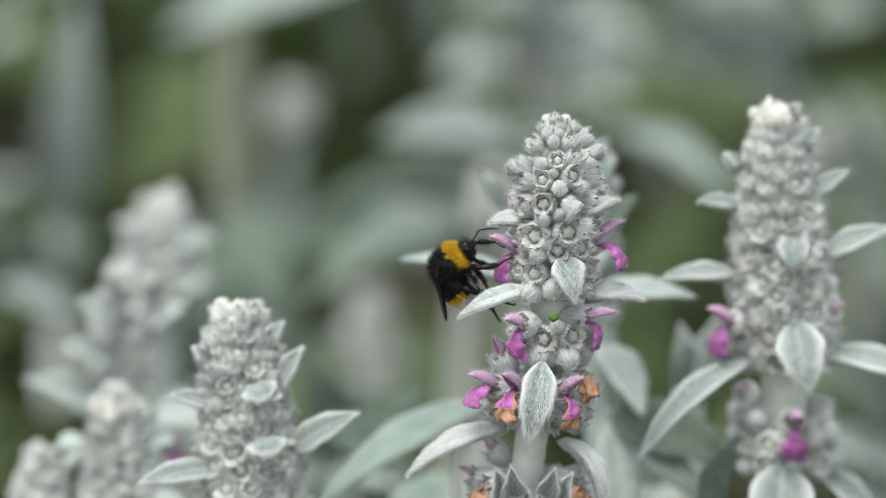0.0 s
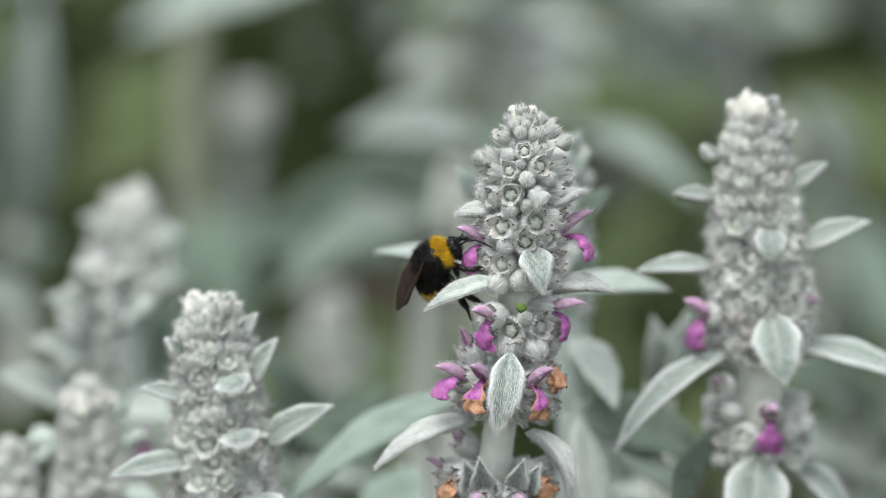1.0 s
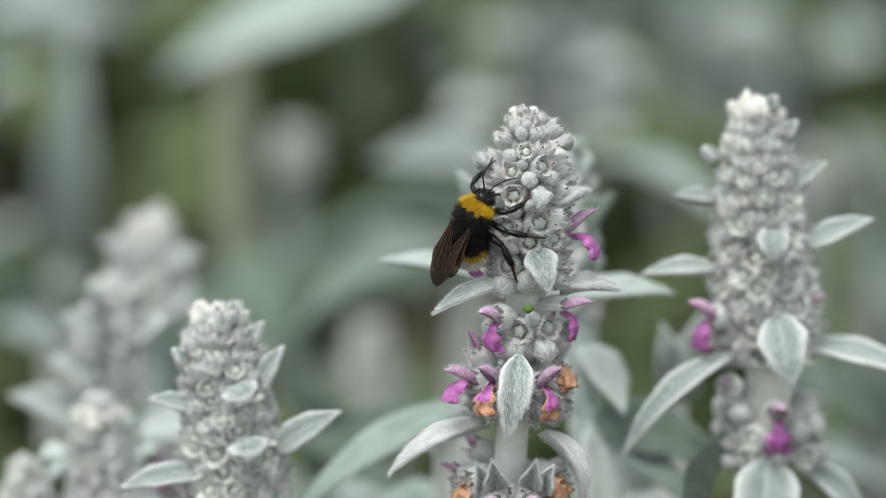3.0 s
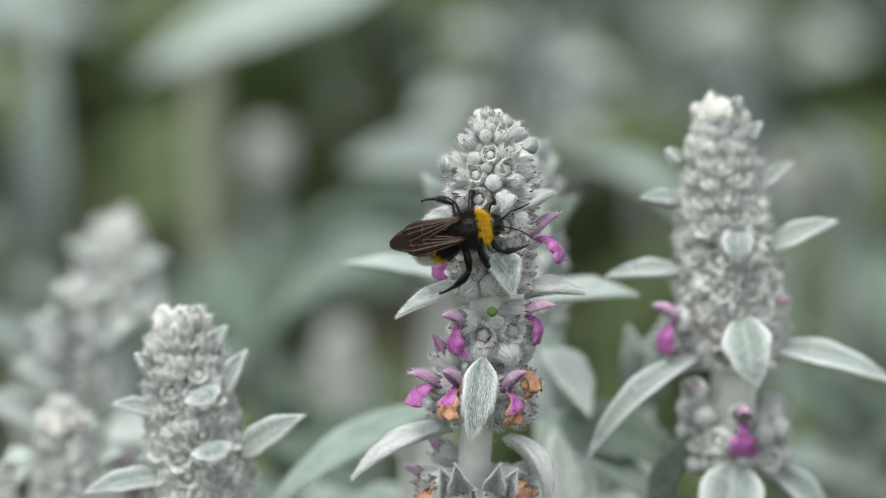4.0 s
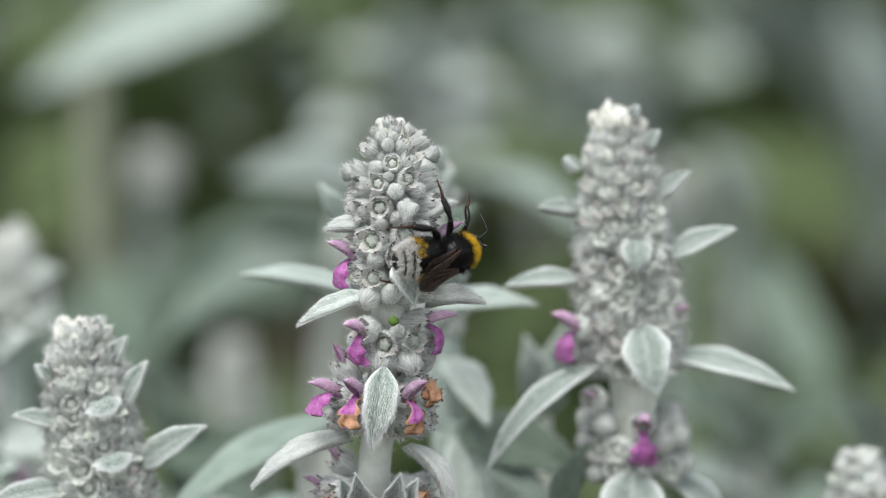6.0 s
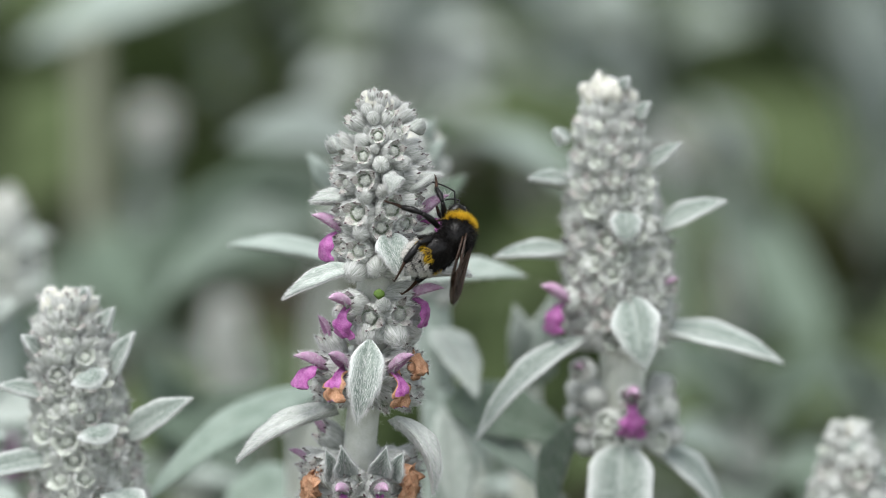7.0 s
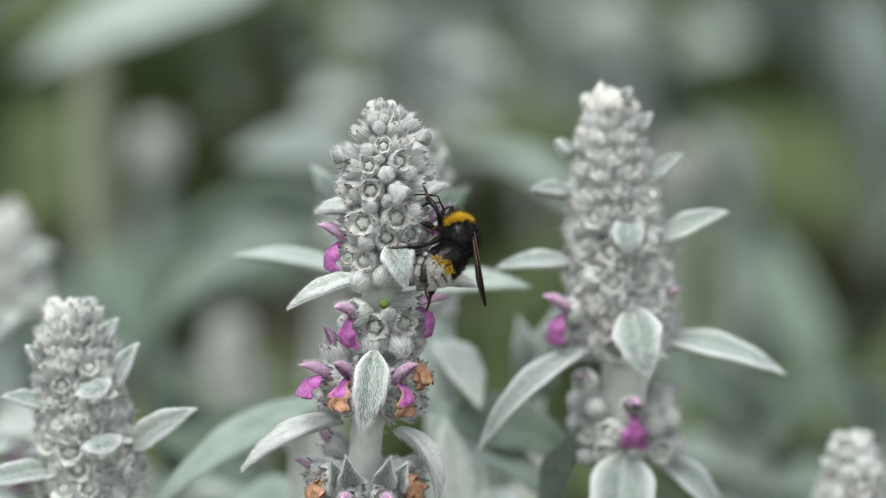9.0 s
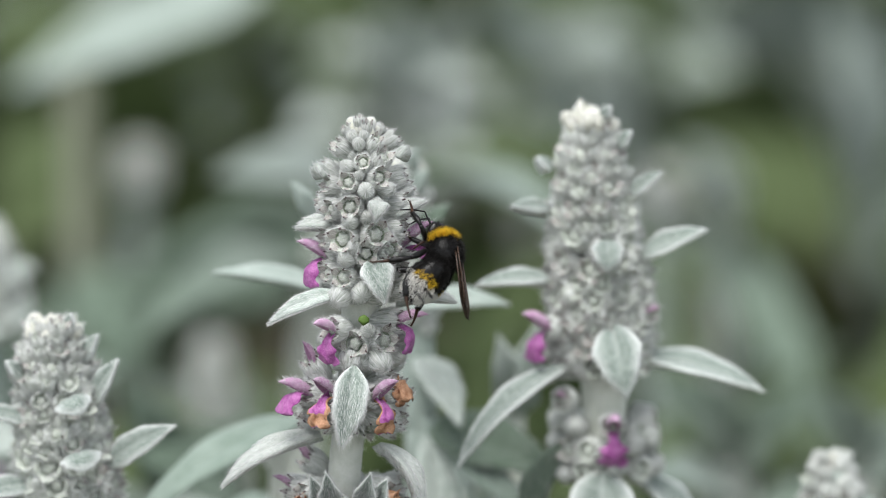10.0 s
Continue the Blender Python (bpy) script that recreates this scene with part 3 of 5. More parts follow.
def main_girth(z):
    return np.interp(-z, [-0.270, -0.267, -0.263, -0.258, -0.253, -0.248, -0.230, -0.222], [0.0010, 0.0026, 0.0046, 0.0062, 0.0072, 0.0076, 0.0078, 0.0078])


def seat(rows, meshes, seed):
    """Calyces on the face of the main spike: millimetres across and up, radius in millimetres, and the degrees by which each looks up."""
    r = np.random.default_rng(seed)
    o = np.array(main.matrix_basis.translation)
    for x, z, size, rise in rows:
        x, z, size = x * 1e-3, z * 1e-3, size * 1e-3
        R = main_girth(z)
        side = np.clip((x - main_axis(z)) / R, -1, 1)
        out = np.array([side, -math.sqrt(1 - side * side), 0.0])
        place = np.array([x, R * out[1], z]) - o
        way = out * math.cos(radians(rise)) + np.array([0, 0, math.sin(radians(rise))]) + r.normal(0, 0.05, 3)
        part("calyx", meshes[r.integers(len(meshes))], main, "", aim(place, way, size, r.uniform(0, 6)))


# the upper spike, ring by ring from the tip
seat([(1.7, 267.7, 1, 75), (-0.4, 265.9, 1.1, 55), (3.3, 266.7, 1.4, 65), (5.8, 265.9, 1.1, 50), (-1.8, 262.9, 1.7, 38), (4.7, 264.2, 1.6, 50), (7.9, 264, 1.7, 35), (2.5, 260.6, 1.7, 25), (6, 261.3, 2, 55), (-4.3, 258.6, 1.7, 30)], NEAR_CUPS, 4)
seat([(-3.6, 256.1, 1.8, 18), (-0.1, 257.1, 1.9, 20), (5.4, 257.9, 2.1, 18), (9.3, 257.1, 2.1, 15), (-4.8, 252.8, 1.8, 12), (-3.1, 252, 2, 0), (0.2, 252.9, 2.3, 15), (9.4, 252.2, 2.5, 10), (10.9, 255, 1.5, 20)], NEAR_CUPS, 5)
seat([(-1.1, 247.1, 2.7, 15), (4.9, 248.1, 2.7, 15), (9.2, 248.4, 2.2, 10), (-3.9, 246.9, 2, 5), (3.1, 244.7, 2.3, 5), (7.3, 245, 2.2, 5), (10.1, 245.2, 1.8, 0), (-0.9, 240.3, 2.3, 10), (-3.7, 240.6, 1.8, 5), (8.9, 240.9, 2.1, 5), (9.2, 237.4, 1.9, 0), (5.6, 242.2, 2.1, 10)], NEAR_CUPS, 6)
seat([(1.7, 263.8, 1.2, 45), (2.7, 265.3, 1, 60), (0.5, 265, 1.1, 60), (-0.4, 259.8, 1.3, 25), (3, 255.8, 1.6, 15), (7.1, 255.7, 1.5, 15), (0.2, 250.3, 1.6, 0), (3.2, 251.1, 1.4, 10), (4.9, 253.1, 1.7, 25), (1.9, 258.4, 1, 20), (-0.4, 243.7, 1.8, -5), (0.8, 245.7, 1.4, 0), (-1.6, 236.7, 2.3, -25), (2.4, 237.6, 2, -15)], NEAR_BUDS, 7)
# the second whorl
seat([(1, 228.5, 2.6, 12), (6.3, 228.9, 2.6, 12), (9.5, 228.4, 2.1, 0), (-2.4, 230.3, 1.9, 5)], NEAR_CUPS, 8)
seat([(0.2, 225.3, 2, -30), (5.6, 225.1, 2.4, -30), (8.7, 225.3, 1.9, -25), (3.5, 230.8, 1.4, 0)], NEAR_BUDS, 9)
# calyces low on the third whorl
seat([(-4.1, 214.0, 2.3, -10), (9.2, 214.1, 2.3, -5), (7.7, 212.2, 2.2, -20), (-6.6, 215.8, 2.4, 0), (8.8, 217.2, 2.3, 5), (-0.0, 213.4, 2.2, -25), (4.0, 213.1, 2.2, -25), (-7.7, 212.5, 2.2, -15), (-7.5, 219.3, 2.3, 20)], NEAR_CUPS, 10)
# woolly buds between and behind them
spike(main, [(0.00259, 0.00000, 0.26644), (0.00240, 0.00000, 0.25444), (0.00241, 0.00000, 0.24216), (0.00222, 0.00000, 0.23593)], [0.0010, 0.0038, 0.0055, 0.0062, 0.0064, 0.0064], [0.06, 0.14, 0.24, 0.34, 0.44, 0.54, 0.64, 0.74, 0.84, 0.94], "mid", first=1.1e-3, last=2.1e-3, pitch=(60, 8), seed=4, buds=2)
spike(main, [(0.00259, 0.00000, 0.26644), (0.00240, 0.00000, 0.25444), (0.00241, 0.00000, 0.24216), (0.00222, 0.00000, 0.23593)], [0.0022, 0.0060, 0.0078, 0.0082, 0.0082, 0.0080], [0.10, 0.25, 0.40, 0.56, 0.72, 0.90], "far", first=1.6e-3, last=2.5e-3, pitch=(60, 8), seed=5, skip=lambda az, h: math.cos(az) > -0.2)
spike(main, [(0.00222, 0.00000, 0.22928), (0.00192, 0.00000, 0.22296)], [0.0066, 0.0070], [0.2, 0.8], "mid", first=2.0e-3, last=2.2e-3, pitch=(8, -20), seed=9, buds=2)
tip_tuft(main, (0.00249, 0.00000, 0.26780), 0.0042, 320, 2, count=18)
# third and fourth whorl
spike(main, [(0.00121, 0.00000, 0.21943), (0.00041, 0.00000, 0.21057)], [0.0090, 0.0098], [0.12, 0.52], "near", first=2.4e-3, last=2.6e-3, pitch=(30, 0), seed=12, buds=-1, skip=lambda az, h: az < 0.45 or az > 5.85)
spike(main, [(-0.00041, 0.00000, 0.20272), (-0.00081, 0.00000, 0.19325)], [0.0096, 0.0100], [0.34, 0.68, 1.0], "near", first=2.3e-3, last=2.6e-3, pitch=(35, 0), seed=15, buds=-1, skip=lambda az, h: h < 0.3 and (az < 0.5 or az > 5.8))

# its bracts
NB = dict(hair=2600, hair_len=0.0010, thick=0.0009, name="bract")
leaf(main, (0.00393, -0.00650, 0.24337), (0.00636, -0.01150, 0.23633), 0.0057, (0.15, -1, 0.35), arch=0.12, fold=0.4, blunt=0.66, sharp=1.05, **{**NB, "hair": 1500, "mat": LEAF_EDGED})
leaf(main, (0.00104, -0.00900, 0.22480), (-0.00125, -0.01250, 0.21114), 0.0060, (0.1, -1, 0.3), arch=0.10, fold=0.5, blunt=0.72, sharp=0.85, **{**NB, "hair": 1500, "hair_len": 0.0015, "mat": LEAF_EDGED})
leaf(main, (-0.00153, -0.00500, 0.23697), (-0.01403, -0.00700, 0.23180), 0.0033, (-0.2, -0.75, 0.6), arch=0.14, fold=0.45, **{**NB, "mat": LEAF_WOOL})
leaf(main, (0.00844, -0.00200, 0.23519), (0.01908, -0.00200, 0.23468), 0.00422, (0.1, -0.5, 0.85), arch=0.13, fold=0.4, **{**NB, "mat": FELT})
leaf(main, (-0.00495, -0.00300, 0.21101), (-0.02228, -0.00600, 0.20201), 0.00463, (-0.3, -0.5, 0.8), arch=0.12, fold=0.4, **{**NB, "mat": FELT})
leaf(main, (0.00545, -0.00400, 0.20950), (0.01219, -0.00800, 0.19629), 0.00463, (0.75, -0.5, 0.5), arch=0.22, fold=0.4, **{**NB, "mat": FELT})
leaf(main, (-0.00290, -0.00300, 0.24891), (-0.00918, -0.00400, 0.24850), 0.00342, (-0.1, -0.5, 0.85), arch=0.10, fold=0.4, **{**NB, "mat": FELT})
leaf(main, (0.00779, -0.00300, 0.24993), (0.01377, -0.00300, 0.25319), 0.00322, (0.1, -0.5, 0.85), arch=0.12, fold=0.4, **{**NB, "mat": FELT})
leaf(main, (0.00535, -0.00800, 0.25346), (0.00474, -0.01200, 0.25153), 0.00342, (0, -0.9, 0.45), arch=0.2, fold=0.4, **{**NB, "mat": FELT})
leaf(main, (-0.00389, -0.00200, 0.25736), (-0.00578, -0.00300, 0.25988), 0.00261, (0.3, -0.5, 0.8), arch=-0.1, fold=0.4, **{**NB, "mat": FELT})
leaf(main, (0.00837, -0.00200, 0.26091), (0.01045, -0.00300, 0.26292), 0.00241, (-0.3, -0.5, 0.8), arch=-0.1, fold=0.4, **{**NB, "mat": FELT})
leaf(main, (-0.00851, -0.00400, 0.19435), (-0.01458, -0.00600, 0.18757), 0.00503, (-0.5, -0.5, 0.8), arch=0.15, fold=0.4, **{**NB, "mat": FELT})
leaf(main, (0.00278, -0.00980, 0.23415), (0.00258, -0.01040, 0.23235), 0.00201, (0, -1, 0.1), name="green_patch", label="bare bright green patch without wool", arch=0.05, fold=0.05, thick=0.0006, mat=GREEN, rib=False, blunt=0.9)

# pointed calyx lobes that stand up round its lower stem
for base, end in (((-0.00494, -0.00700, 0.19956), (-0.00680, -0.01100, 0.20541)), ((-0.00322, -0.00900, 0.20031), (-0.00400, -0.01200, 0.20629)), ((0.00281, -0.00900, 0.20031), (0.00400, -0.01200, 0.20619)), ((0.00483, -0.00800, 0.19963), (0.00701, -0.01100, 0.20499))):
    leaf(main, base, end, 0.0044, (0, -1, 0.4), name="calyx_lobe", arch=0.06, fold=0.6, blunt=0.5, sharp=1.0, hair=1300, hair_len=0.0011, thick=0.0006, mat=LEAF_EDGED)

# its blossoms
M = 0.00102
flower(main, (-0.00361, -0.00200, 0.24319), (-0.78, -0.5, 0.30), M * 0.9, droop=-14)
flower(main, (0.00883, -0.00100, 0.24462), (0.8, -0.25, 0.45), M, which=1)
flower(main, (0.00794, -0.00400, 0.23184), (0.9, -0.42, 0.10), M * 0.86, droop=-10)
flower(main, (-0.00238, -0.00800, 0.23127), (-0.55, -0.8, 0.14), M * 0.86, droop=-24, which=1)
flower(main, (-0.00590, -0.00400, 0.22391), (-0.5, -0.4, 0.75), M * 0.66, kind="bud")
flower(main, (-0.00615, -0.00500, 0.21895), (-0.80, -0.52, 0.22), M * 0.98, droop=26)
flower(main, (-0.00522, -0.00100, 0.21959), (-0.4, -0.6, 0.5), M * 0.45, kind="bud")
flower(main, (-0.00258, -0.00800, 0.21944), (-0.50, -0.78, 0.36), M * 0.96, kind="wilted", droop=-6, which=1)
flower(main, (0.00429, -0.00800, 0.21882), (0.62, -0.66, 0.40), M * 0.94, kind="wilted", droop=-26)
flower(main, (0.00654, -0.00400, 0.22075), (0.8, -0.45, 0.30), M * 0.72, kind="dry", droop=15)
flower(main, (-0.00727, -0.00500, 0.20070), (-0.75, -0.6, 0.1), M * 0.9, kind="dry", droop=-10)
flower(main, (-0.00953, -0.00200, 0.20094), (-0.85, -0.3, 0.35), M * 0.6, kind="bud")
flower(main, (0.00586, -0.00500, 0.20132), (0.7, -0.7, 0.15), M * 0.9, kind="dry", droop=-10)
flower(main, (-0.00322, -0.00900, 0.19761), (-0.25, -0.95, 0.05), M * 0.85, droop=-30)
flower(main, (0.00241, -0.00900, 0.19761), (0.25, -0.95, 0.05), M * 0.85, droop=-30, which=1)
flower(main, (-0.00651, 0.00200, 0.20482), (-0.6, -0.3, 0.5), M * 0.6, kind="bud")

# ---- the flower behind it to one side ----
def second_flower():
    Y = 0.036
    ax = [(0.04536, 0.03600, 0.26347), (0.04653, 0.03600, 0.24428), (0.04759, 0.03600, 0.22814), (0.04853, 0.03600, 0.21295), (0.04907, 0.03600, 0.19763), (0.04874, 0.03600, 0.18219)]
    pl = plant_at(ax[-1][0], ax[-1][1], "silver woolly lamb's ear spike with two magenta blossoms")
    stem(pl, [tuple(np.array(ax[0]) - [0, 0, 0.005])] + ax[1:] + [(ax[-1][0], ax[-1][1], -0.02)], [0.0006, 0.004, 0.004, 0.0042, 0.0042, 0.004, 0.0036], 500)
    spike(pl, ax[:4], [0.0030, 0.0056, 0.0074, 0.0084, 0.0093, 0.0098, 0.0097, 0.0085], [0.045, 0.08, 0.125, 0.18, 0.24, 0.305, 0.37, 0.44, 0.51, 0.58, 0.65, 0.72, 0.79, 0.86, 0.935], "mid", first=1.9e-3, last=2.95e-3, pitch=(62, 10), crowd=1.9, seed=24, buds=-1)
    spike(pl, ax[:4], [0.0020, 0.0042, 0.0058, 0.0068, 0.0077, 0.0082, 0.0082, 0.0070], [0.07 + 0.066 * k for k in range(14)], "far", first=1.6e-3, last=2.6e-3, pitch=(60, 10), seed=25, buds=2, skip=lambda az, h: math.cos(az) < -0.2)
    tip_tuft(pl, (0.04536, 0.03600, 0.26390), 0.0060, 90, 5, count=21)
    spike(pl, [(0.04866, 0.03600, 0.20530), (0.04911, 0.03600, 0.19488)], [0.0094, 0.0102], [0.15, 0.5, 0.9], "mid", first=2.3e-3, last=2.6e-3, pitch=(30, 0), seed=27, skip=lambda az, h: h < 0.3 and (az < 0.3 or az > 5.9))
    B = dict(hair=300, hair_len=0.0010, thick=0.0009, name="bract", mat=LEAF_EDGED)
    leaf(pl, (0.03847, 0.03300, 0.23148), (0.02440, 0.03000, 0.23095), 0.00442, (-0.1, -0.55, 0.8), arch=0.06, fold=0.4, **B)
    leaf(pl, (0.05478, 0.03400, 0.23525), (0.06734, 0.03100, 0.24143), 0.00526, (-0.15, -0.6, 0.75), arch=0.05, fold=0.35, **B)
    leaf(pl, (0.03839, 0.03400, 0.24446), (0.03075, 0.03200, 0.24549), 0.00337, (-0.1, -0.6, 0.8), arch=0.04, fold=0.4, **B)
    leaf(pl, (0.05252, 0.03400, 0.24660), (0.05907, 0.03300, 0.25190), 0.00379, (-0.2, -0.6, 0.75), arch=0.04, fold=0.35, **B)
    leaf(pl, (0.05082, 0.03400, 0.25586), (0.05310, 0.03300, 0.25976), 0.00295, (-0.3, -0.7, 0.6), arch=0.05, fold=0.3, **B)
    leaf(pl, (0.04813, 0.03400, 0.26170), (0.04907, 0.03300, 0.26441), 0.00232, (-0.2, -0.7, 0.6), arch=0.05, fold=0.3, **B)
    leaf(pl, (0.03831, 0.03400, 0.25193), (0.03558, 0.03200, 0.25485), 0.00274, (0.2, -0.6, 0.75), arch=0.0, fold=0.4, **B)
    leaf(pl, (0.04845, 0.02680, 0.24000), (0.04834, 0.02250, 0.23520), 0.00570, (0, -1, 0.25), arch=0.12, fold=0.3, blunt=0.85, sharp=0.5, **B)
    leaf(pl, (0.04955, 0.02700, 0.22422), (0.05208, 0.02000, 0.21205), 0.00884, (-0.1, -1, 0.3), arch=0.1, fold=0.22, quilt=0.03, **B)
    leaf(pl, (0.04164, 0.03000, 0.21567), (0.02097, 0.02000, 0.19853), 0.00589, (-0.55, -0.65, 0.6), arch=0.13, fold=0.35, **B)
    leaf(pl, (0.05558, 0.03400, 0.21646), (0.07823, 0.03000, 0.21080), 0.00653, (0.15, -0.5, 0.8), arch=0.07, fold=0.35, **B)
    leaf(pl, (0.04839, 0.02800, 0.19643), (0.04631, 0.01500, 0.17614), 0.01250, (0, -1, 0.3), arch=0.1, fold=0.25, quilt=0.03, **B)
    leaf(pl, (0.04170, 0.03200, 0.20085), (0.03560, 0.02800, 0.17783), 0.01053, (-0.5, 0.5, 0.6), arch=0.12, fold=0.3, **{**B, "mat": LEAF_SHADED})
    leaf(pl, (0.05513, 0.03800, 0.19271), (0.06803, 0.03600, 0.17887), 0.00737, (0.5, -0.5, 0.7), arch=0.12, fold=0.3, **B)
    leaf(pl, (0.04827, 0.02650, 0.22315), (0.04866, 0.02550, 0.22124), 0.00211, (0, -1, 0.2), name="green_patch", label="bare green leaf base", arch=0.05, fold=0.1, thick=0.0006, mat=GREEN, rib=False)
    flower(pl, (0.03841, 0.03000, 0.22300), (-0.7, -0.6, 0.3), M * 1.0, kind="far", droop=-15)
    flower(pl, (0.04973, 0.02600, 0.20541), (0.05, -0.95, 0.15), M * 1.05, kind="far", droop=-30, which=1)
    flower(pl, (0.04118, 0.03000, 0.20950), (-0.4, -0.8, 0.3), M * 0.5, kind="bud")
    flower(pl, (0.05608, 0.03100, 0.22547), (0.6, -0.7, 0.3), M * 0.5, kind="bud")
    return pl


second = second_flower()

# ---- the shorter flower in front on the other side ----
def third_flower():
    ax = [(-0.05350, 0.01800, 0.22781), (-0.05244, 0.01800, 0.21510), (-0.05106, 0.01800, 0.20227), (-0.04967, 0.01800, 0.18936), (-0.04878, 0.01800, 0.17635)]
    pl = plant_at(ax[-1][0] + 0.002, ax[-1][1], "short silver woolly lamb's ear spike in tight bud")
    stem(pl, [tuple(np.array(ax[0]) - [0, 0, 0.005])] + ax[1:] + [(ax[-1][0] + 0.002, ax[-1][1], -0.02)], [0.0006, 0.004, 0.004, 0.0042, 0.004, 0.0036], 300)
    spike(pl, ax, [0.0034, 0.0060, 0.0074, 0.0082, 0.0090, 0.0096, 0.0100, 0.0102, 0.0104], [0.045, 0.07, 0.105, 0.155, 0.21, 0.265, 0.325, 0.385, 0.445, 0.505, 0.57, 0.635, 0.70, 0.765, 0.83, 0.90, 0.965], "mid", first=1.9e-3, last=2.8e-3, pitch=(62, 14), crowd=1.85, seed=34, buds=-1)
    spike(pl, ax, [0.0020, 0.0044, 0.0058, 0.0066, 0.0074, 0.0080, 0.0084, 0.0086, 0.0088], [0.06 + 0.06 * k for k in range(16)], "far", first=1.6e-3, last=2.4e-3, pitch=(60, 14), seed=35, buds=2, skip=lambda az, h: math.cos(az) < -0.2)
    tip_tuft(pl, (-0.05350, 0.01800, 0.22810), 0.0059, 90, 8, count=21)
    B = dict(hair=420, hair_len=0.0010, thick=0.0009, name="bract", mat=LEAF_EDGED)
    leaf(pl, (-0.04775, 0.01700, 0.21959), (-0.04477, 0.01500, 0.22513), 0.00309, (-0.3, -0.7, 0.6), arch=0.03, fold=0.3, **B)
    leaf(pl, (-0.04614, 0.01600, 0.21132), (-0.04101, 0.01300, 0.22095), 0.00473, (-0.4, -0.7, 0.5), arch=0.03, fold=0.3, quilt=0.03, **B)
    leaf(pl, (-0.04310, 0.01500, 0.20037), (-0.03040, 0.01000, 0.20942), 0.00597, (-0.25, -0.75, 0.6), arch=0.06, fold=0.3, quilt=0.04, **B)
    leaf(pl, (-0.05779, 0.01500, 0.20859), (-0.06566, 0.01200, 0.21125), 0.00391, (0.1, -0.6, 0.75), arch=0.05, fold=0.35, quilt=0.03, **B)
    leaf(pl, (-0.05656, 0.01400, 0.19667), (-0.07096, 0.00800, 0.19530), 0.00515, (-0.1, -0.65, 0.7), arch=0.07, fold=0.35, quilt=0.04, **B)
    leaf(pl, (-0.05870, 0.01500, 0.21667), (-0.06126, 0.01300, 0.22053), 0.00288, (0.3, -0.7, 0.6), arch=0.0, fold=0.4, **B)
    leaf(pl, (-0.05015, 0.01700, 0.22542), (-0.04983, 0.01600, 0.22881), 0.00247, (-0.2, -0.8, 0.5), arch=0.0, fold=0.3, **B)
    leaf(pl, (-0.04959, 0.00900, 0.21389), (-0.04746, 0.00420, 0.21290), 0.00700, (0, -0.7, 0.7), arch=0.25, fold=-0.2, blunt=0.7, sharp=0.5, **B)
    leaf(pl, (-0.04781, 0.00800, 0.20400), (-0.04625, 0.00250, 0.20290), 0.00760, (0, -0.7, 0.7), arch=0.25, fold=-0.2, blunt=0.7, sharp=0.5, **B)
    leaf(pl, (-0.04576, 0.00900, 0.19183), (-0.03919, 0.00000, 0.18585), 0.00823, (0.3, -0.7, 0.6), arch=0.2, fold=0.2, quilt=0.03, **B)
    return pl


third = third_flower()

# ---- softer flowers further off ----
def far_flower(axis, girth, rows, leaves, label, seed, quality="far", tip=0.0044, blooms=(), size=2.6e-3):
    pl = plant_at(axis[-1][0], axis[-1][1], label)
    stem(pl, [tuple(np.array(axis[0]) - [0, 0, 0.006])] + axis[1:] + [(axis[-1][0], axis[-1][1], -0.02)], [0.0006] + [0.0036] * len(axis), mat=LEAF)
    spike(pl, axis, girth, rows, quality, first=1.8e-3, last=size, pitch=(72, 10), seed=seed)
    tip_tuft(pl, axis[0], tip, 25, seed, count=15)
    for base, end, width, face, mat in leaves:
        leaf(pl, base, end, width, face, name="bract", arch=0.07, fold=0.3, thick=0.0009, hair=150, mat=mat)
    for place, way in blooms:
        flower(pl, place, way, M, kind="far", droop=-15)
    return pl


EVEN = [0.02 + 0.047 * k for k in range(20)]
far_flower([(-0.08006, 0.06200, 0.19886), (-0.07952, 0.06200, 0.18752), (-0.07867, 0.06200, 0.17497), (-0.07803, 0.06200, 0.16234)], [0.0022, 0.0050, 0.0066, 0.0076, 0.0084], EVEN,
    [((-0.07241, 0.06000, 0.18748), (-0.06797, 0.05600, 0.19000), 0.00435, (0, -0.6, 0.8), None), ((-0.07395, 0.06000, 0.19315), (-0.07208, 0.05800, 0.19625), 0.00304, (-0.2, -0.7, 0.7), None), ((-0.08611, 0.06000, 0.18918), (-0.09119, 0.05600, 0.18797), 0.00435, (0, -0.6, 0.8), None), ((-0.07314, 0.06000, 0.17781), (-0.06506, 0.05500, 0.17635), 0.00489, (0.2, -0.6, 0.8), None)],
    "short silver woolly lamb's ear spike in bud", 41, "mid", tip=0.0068)
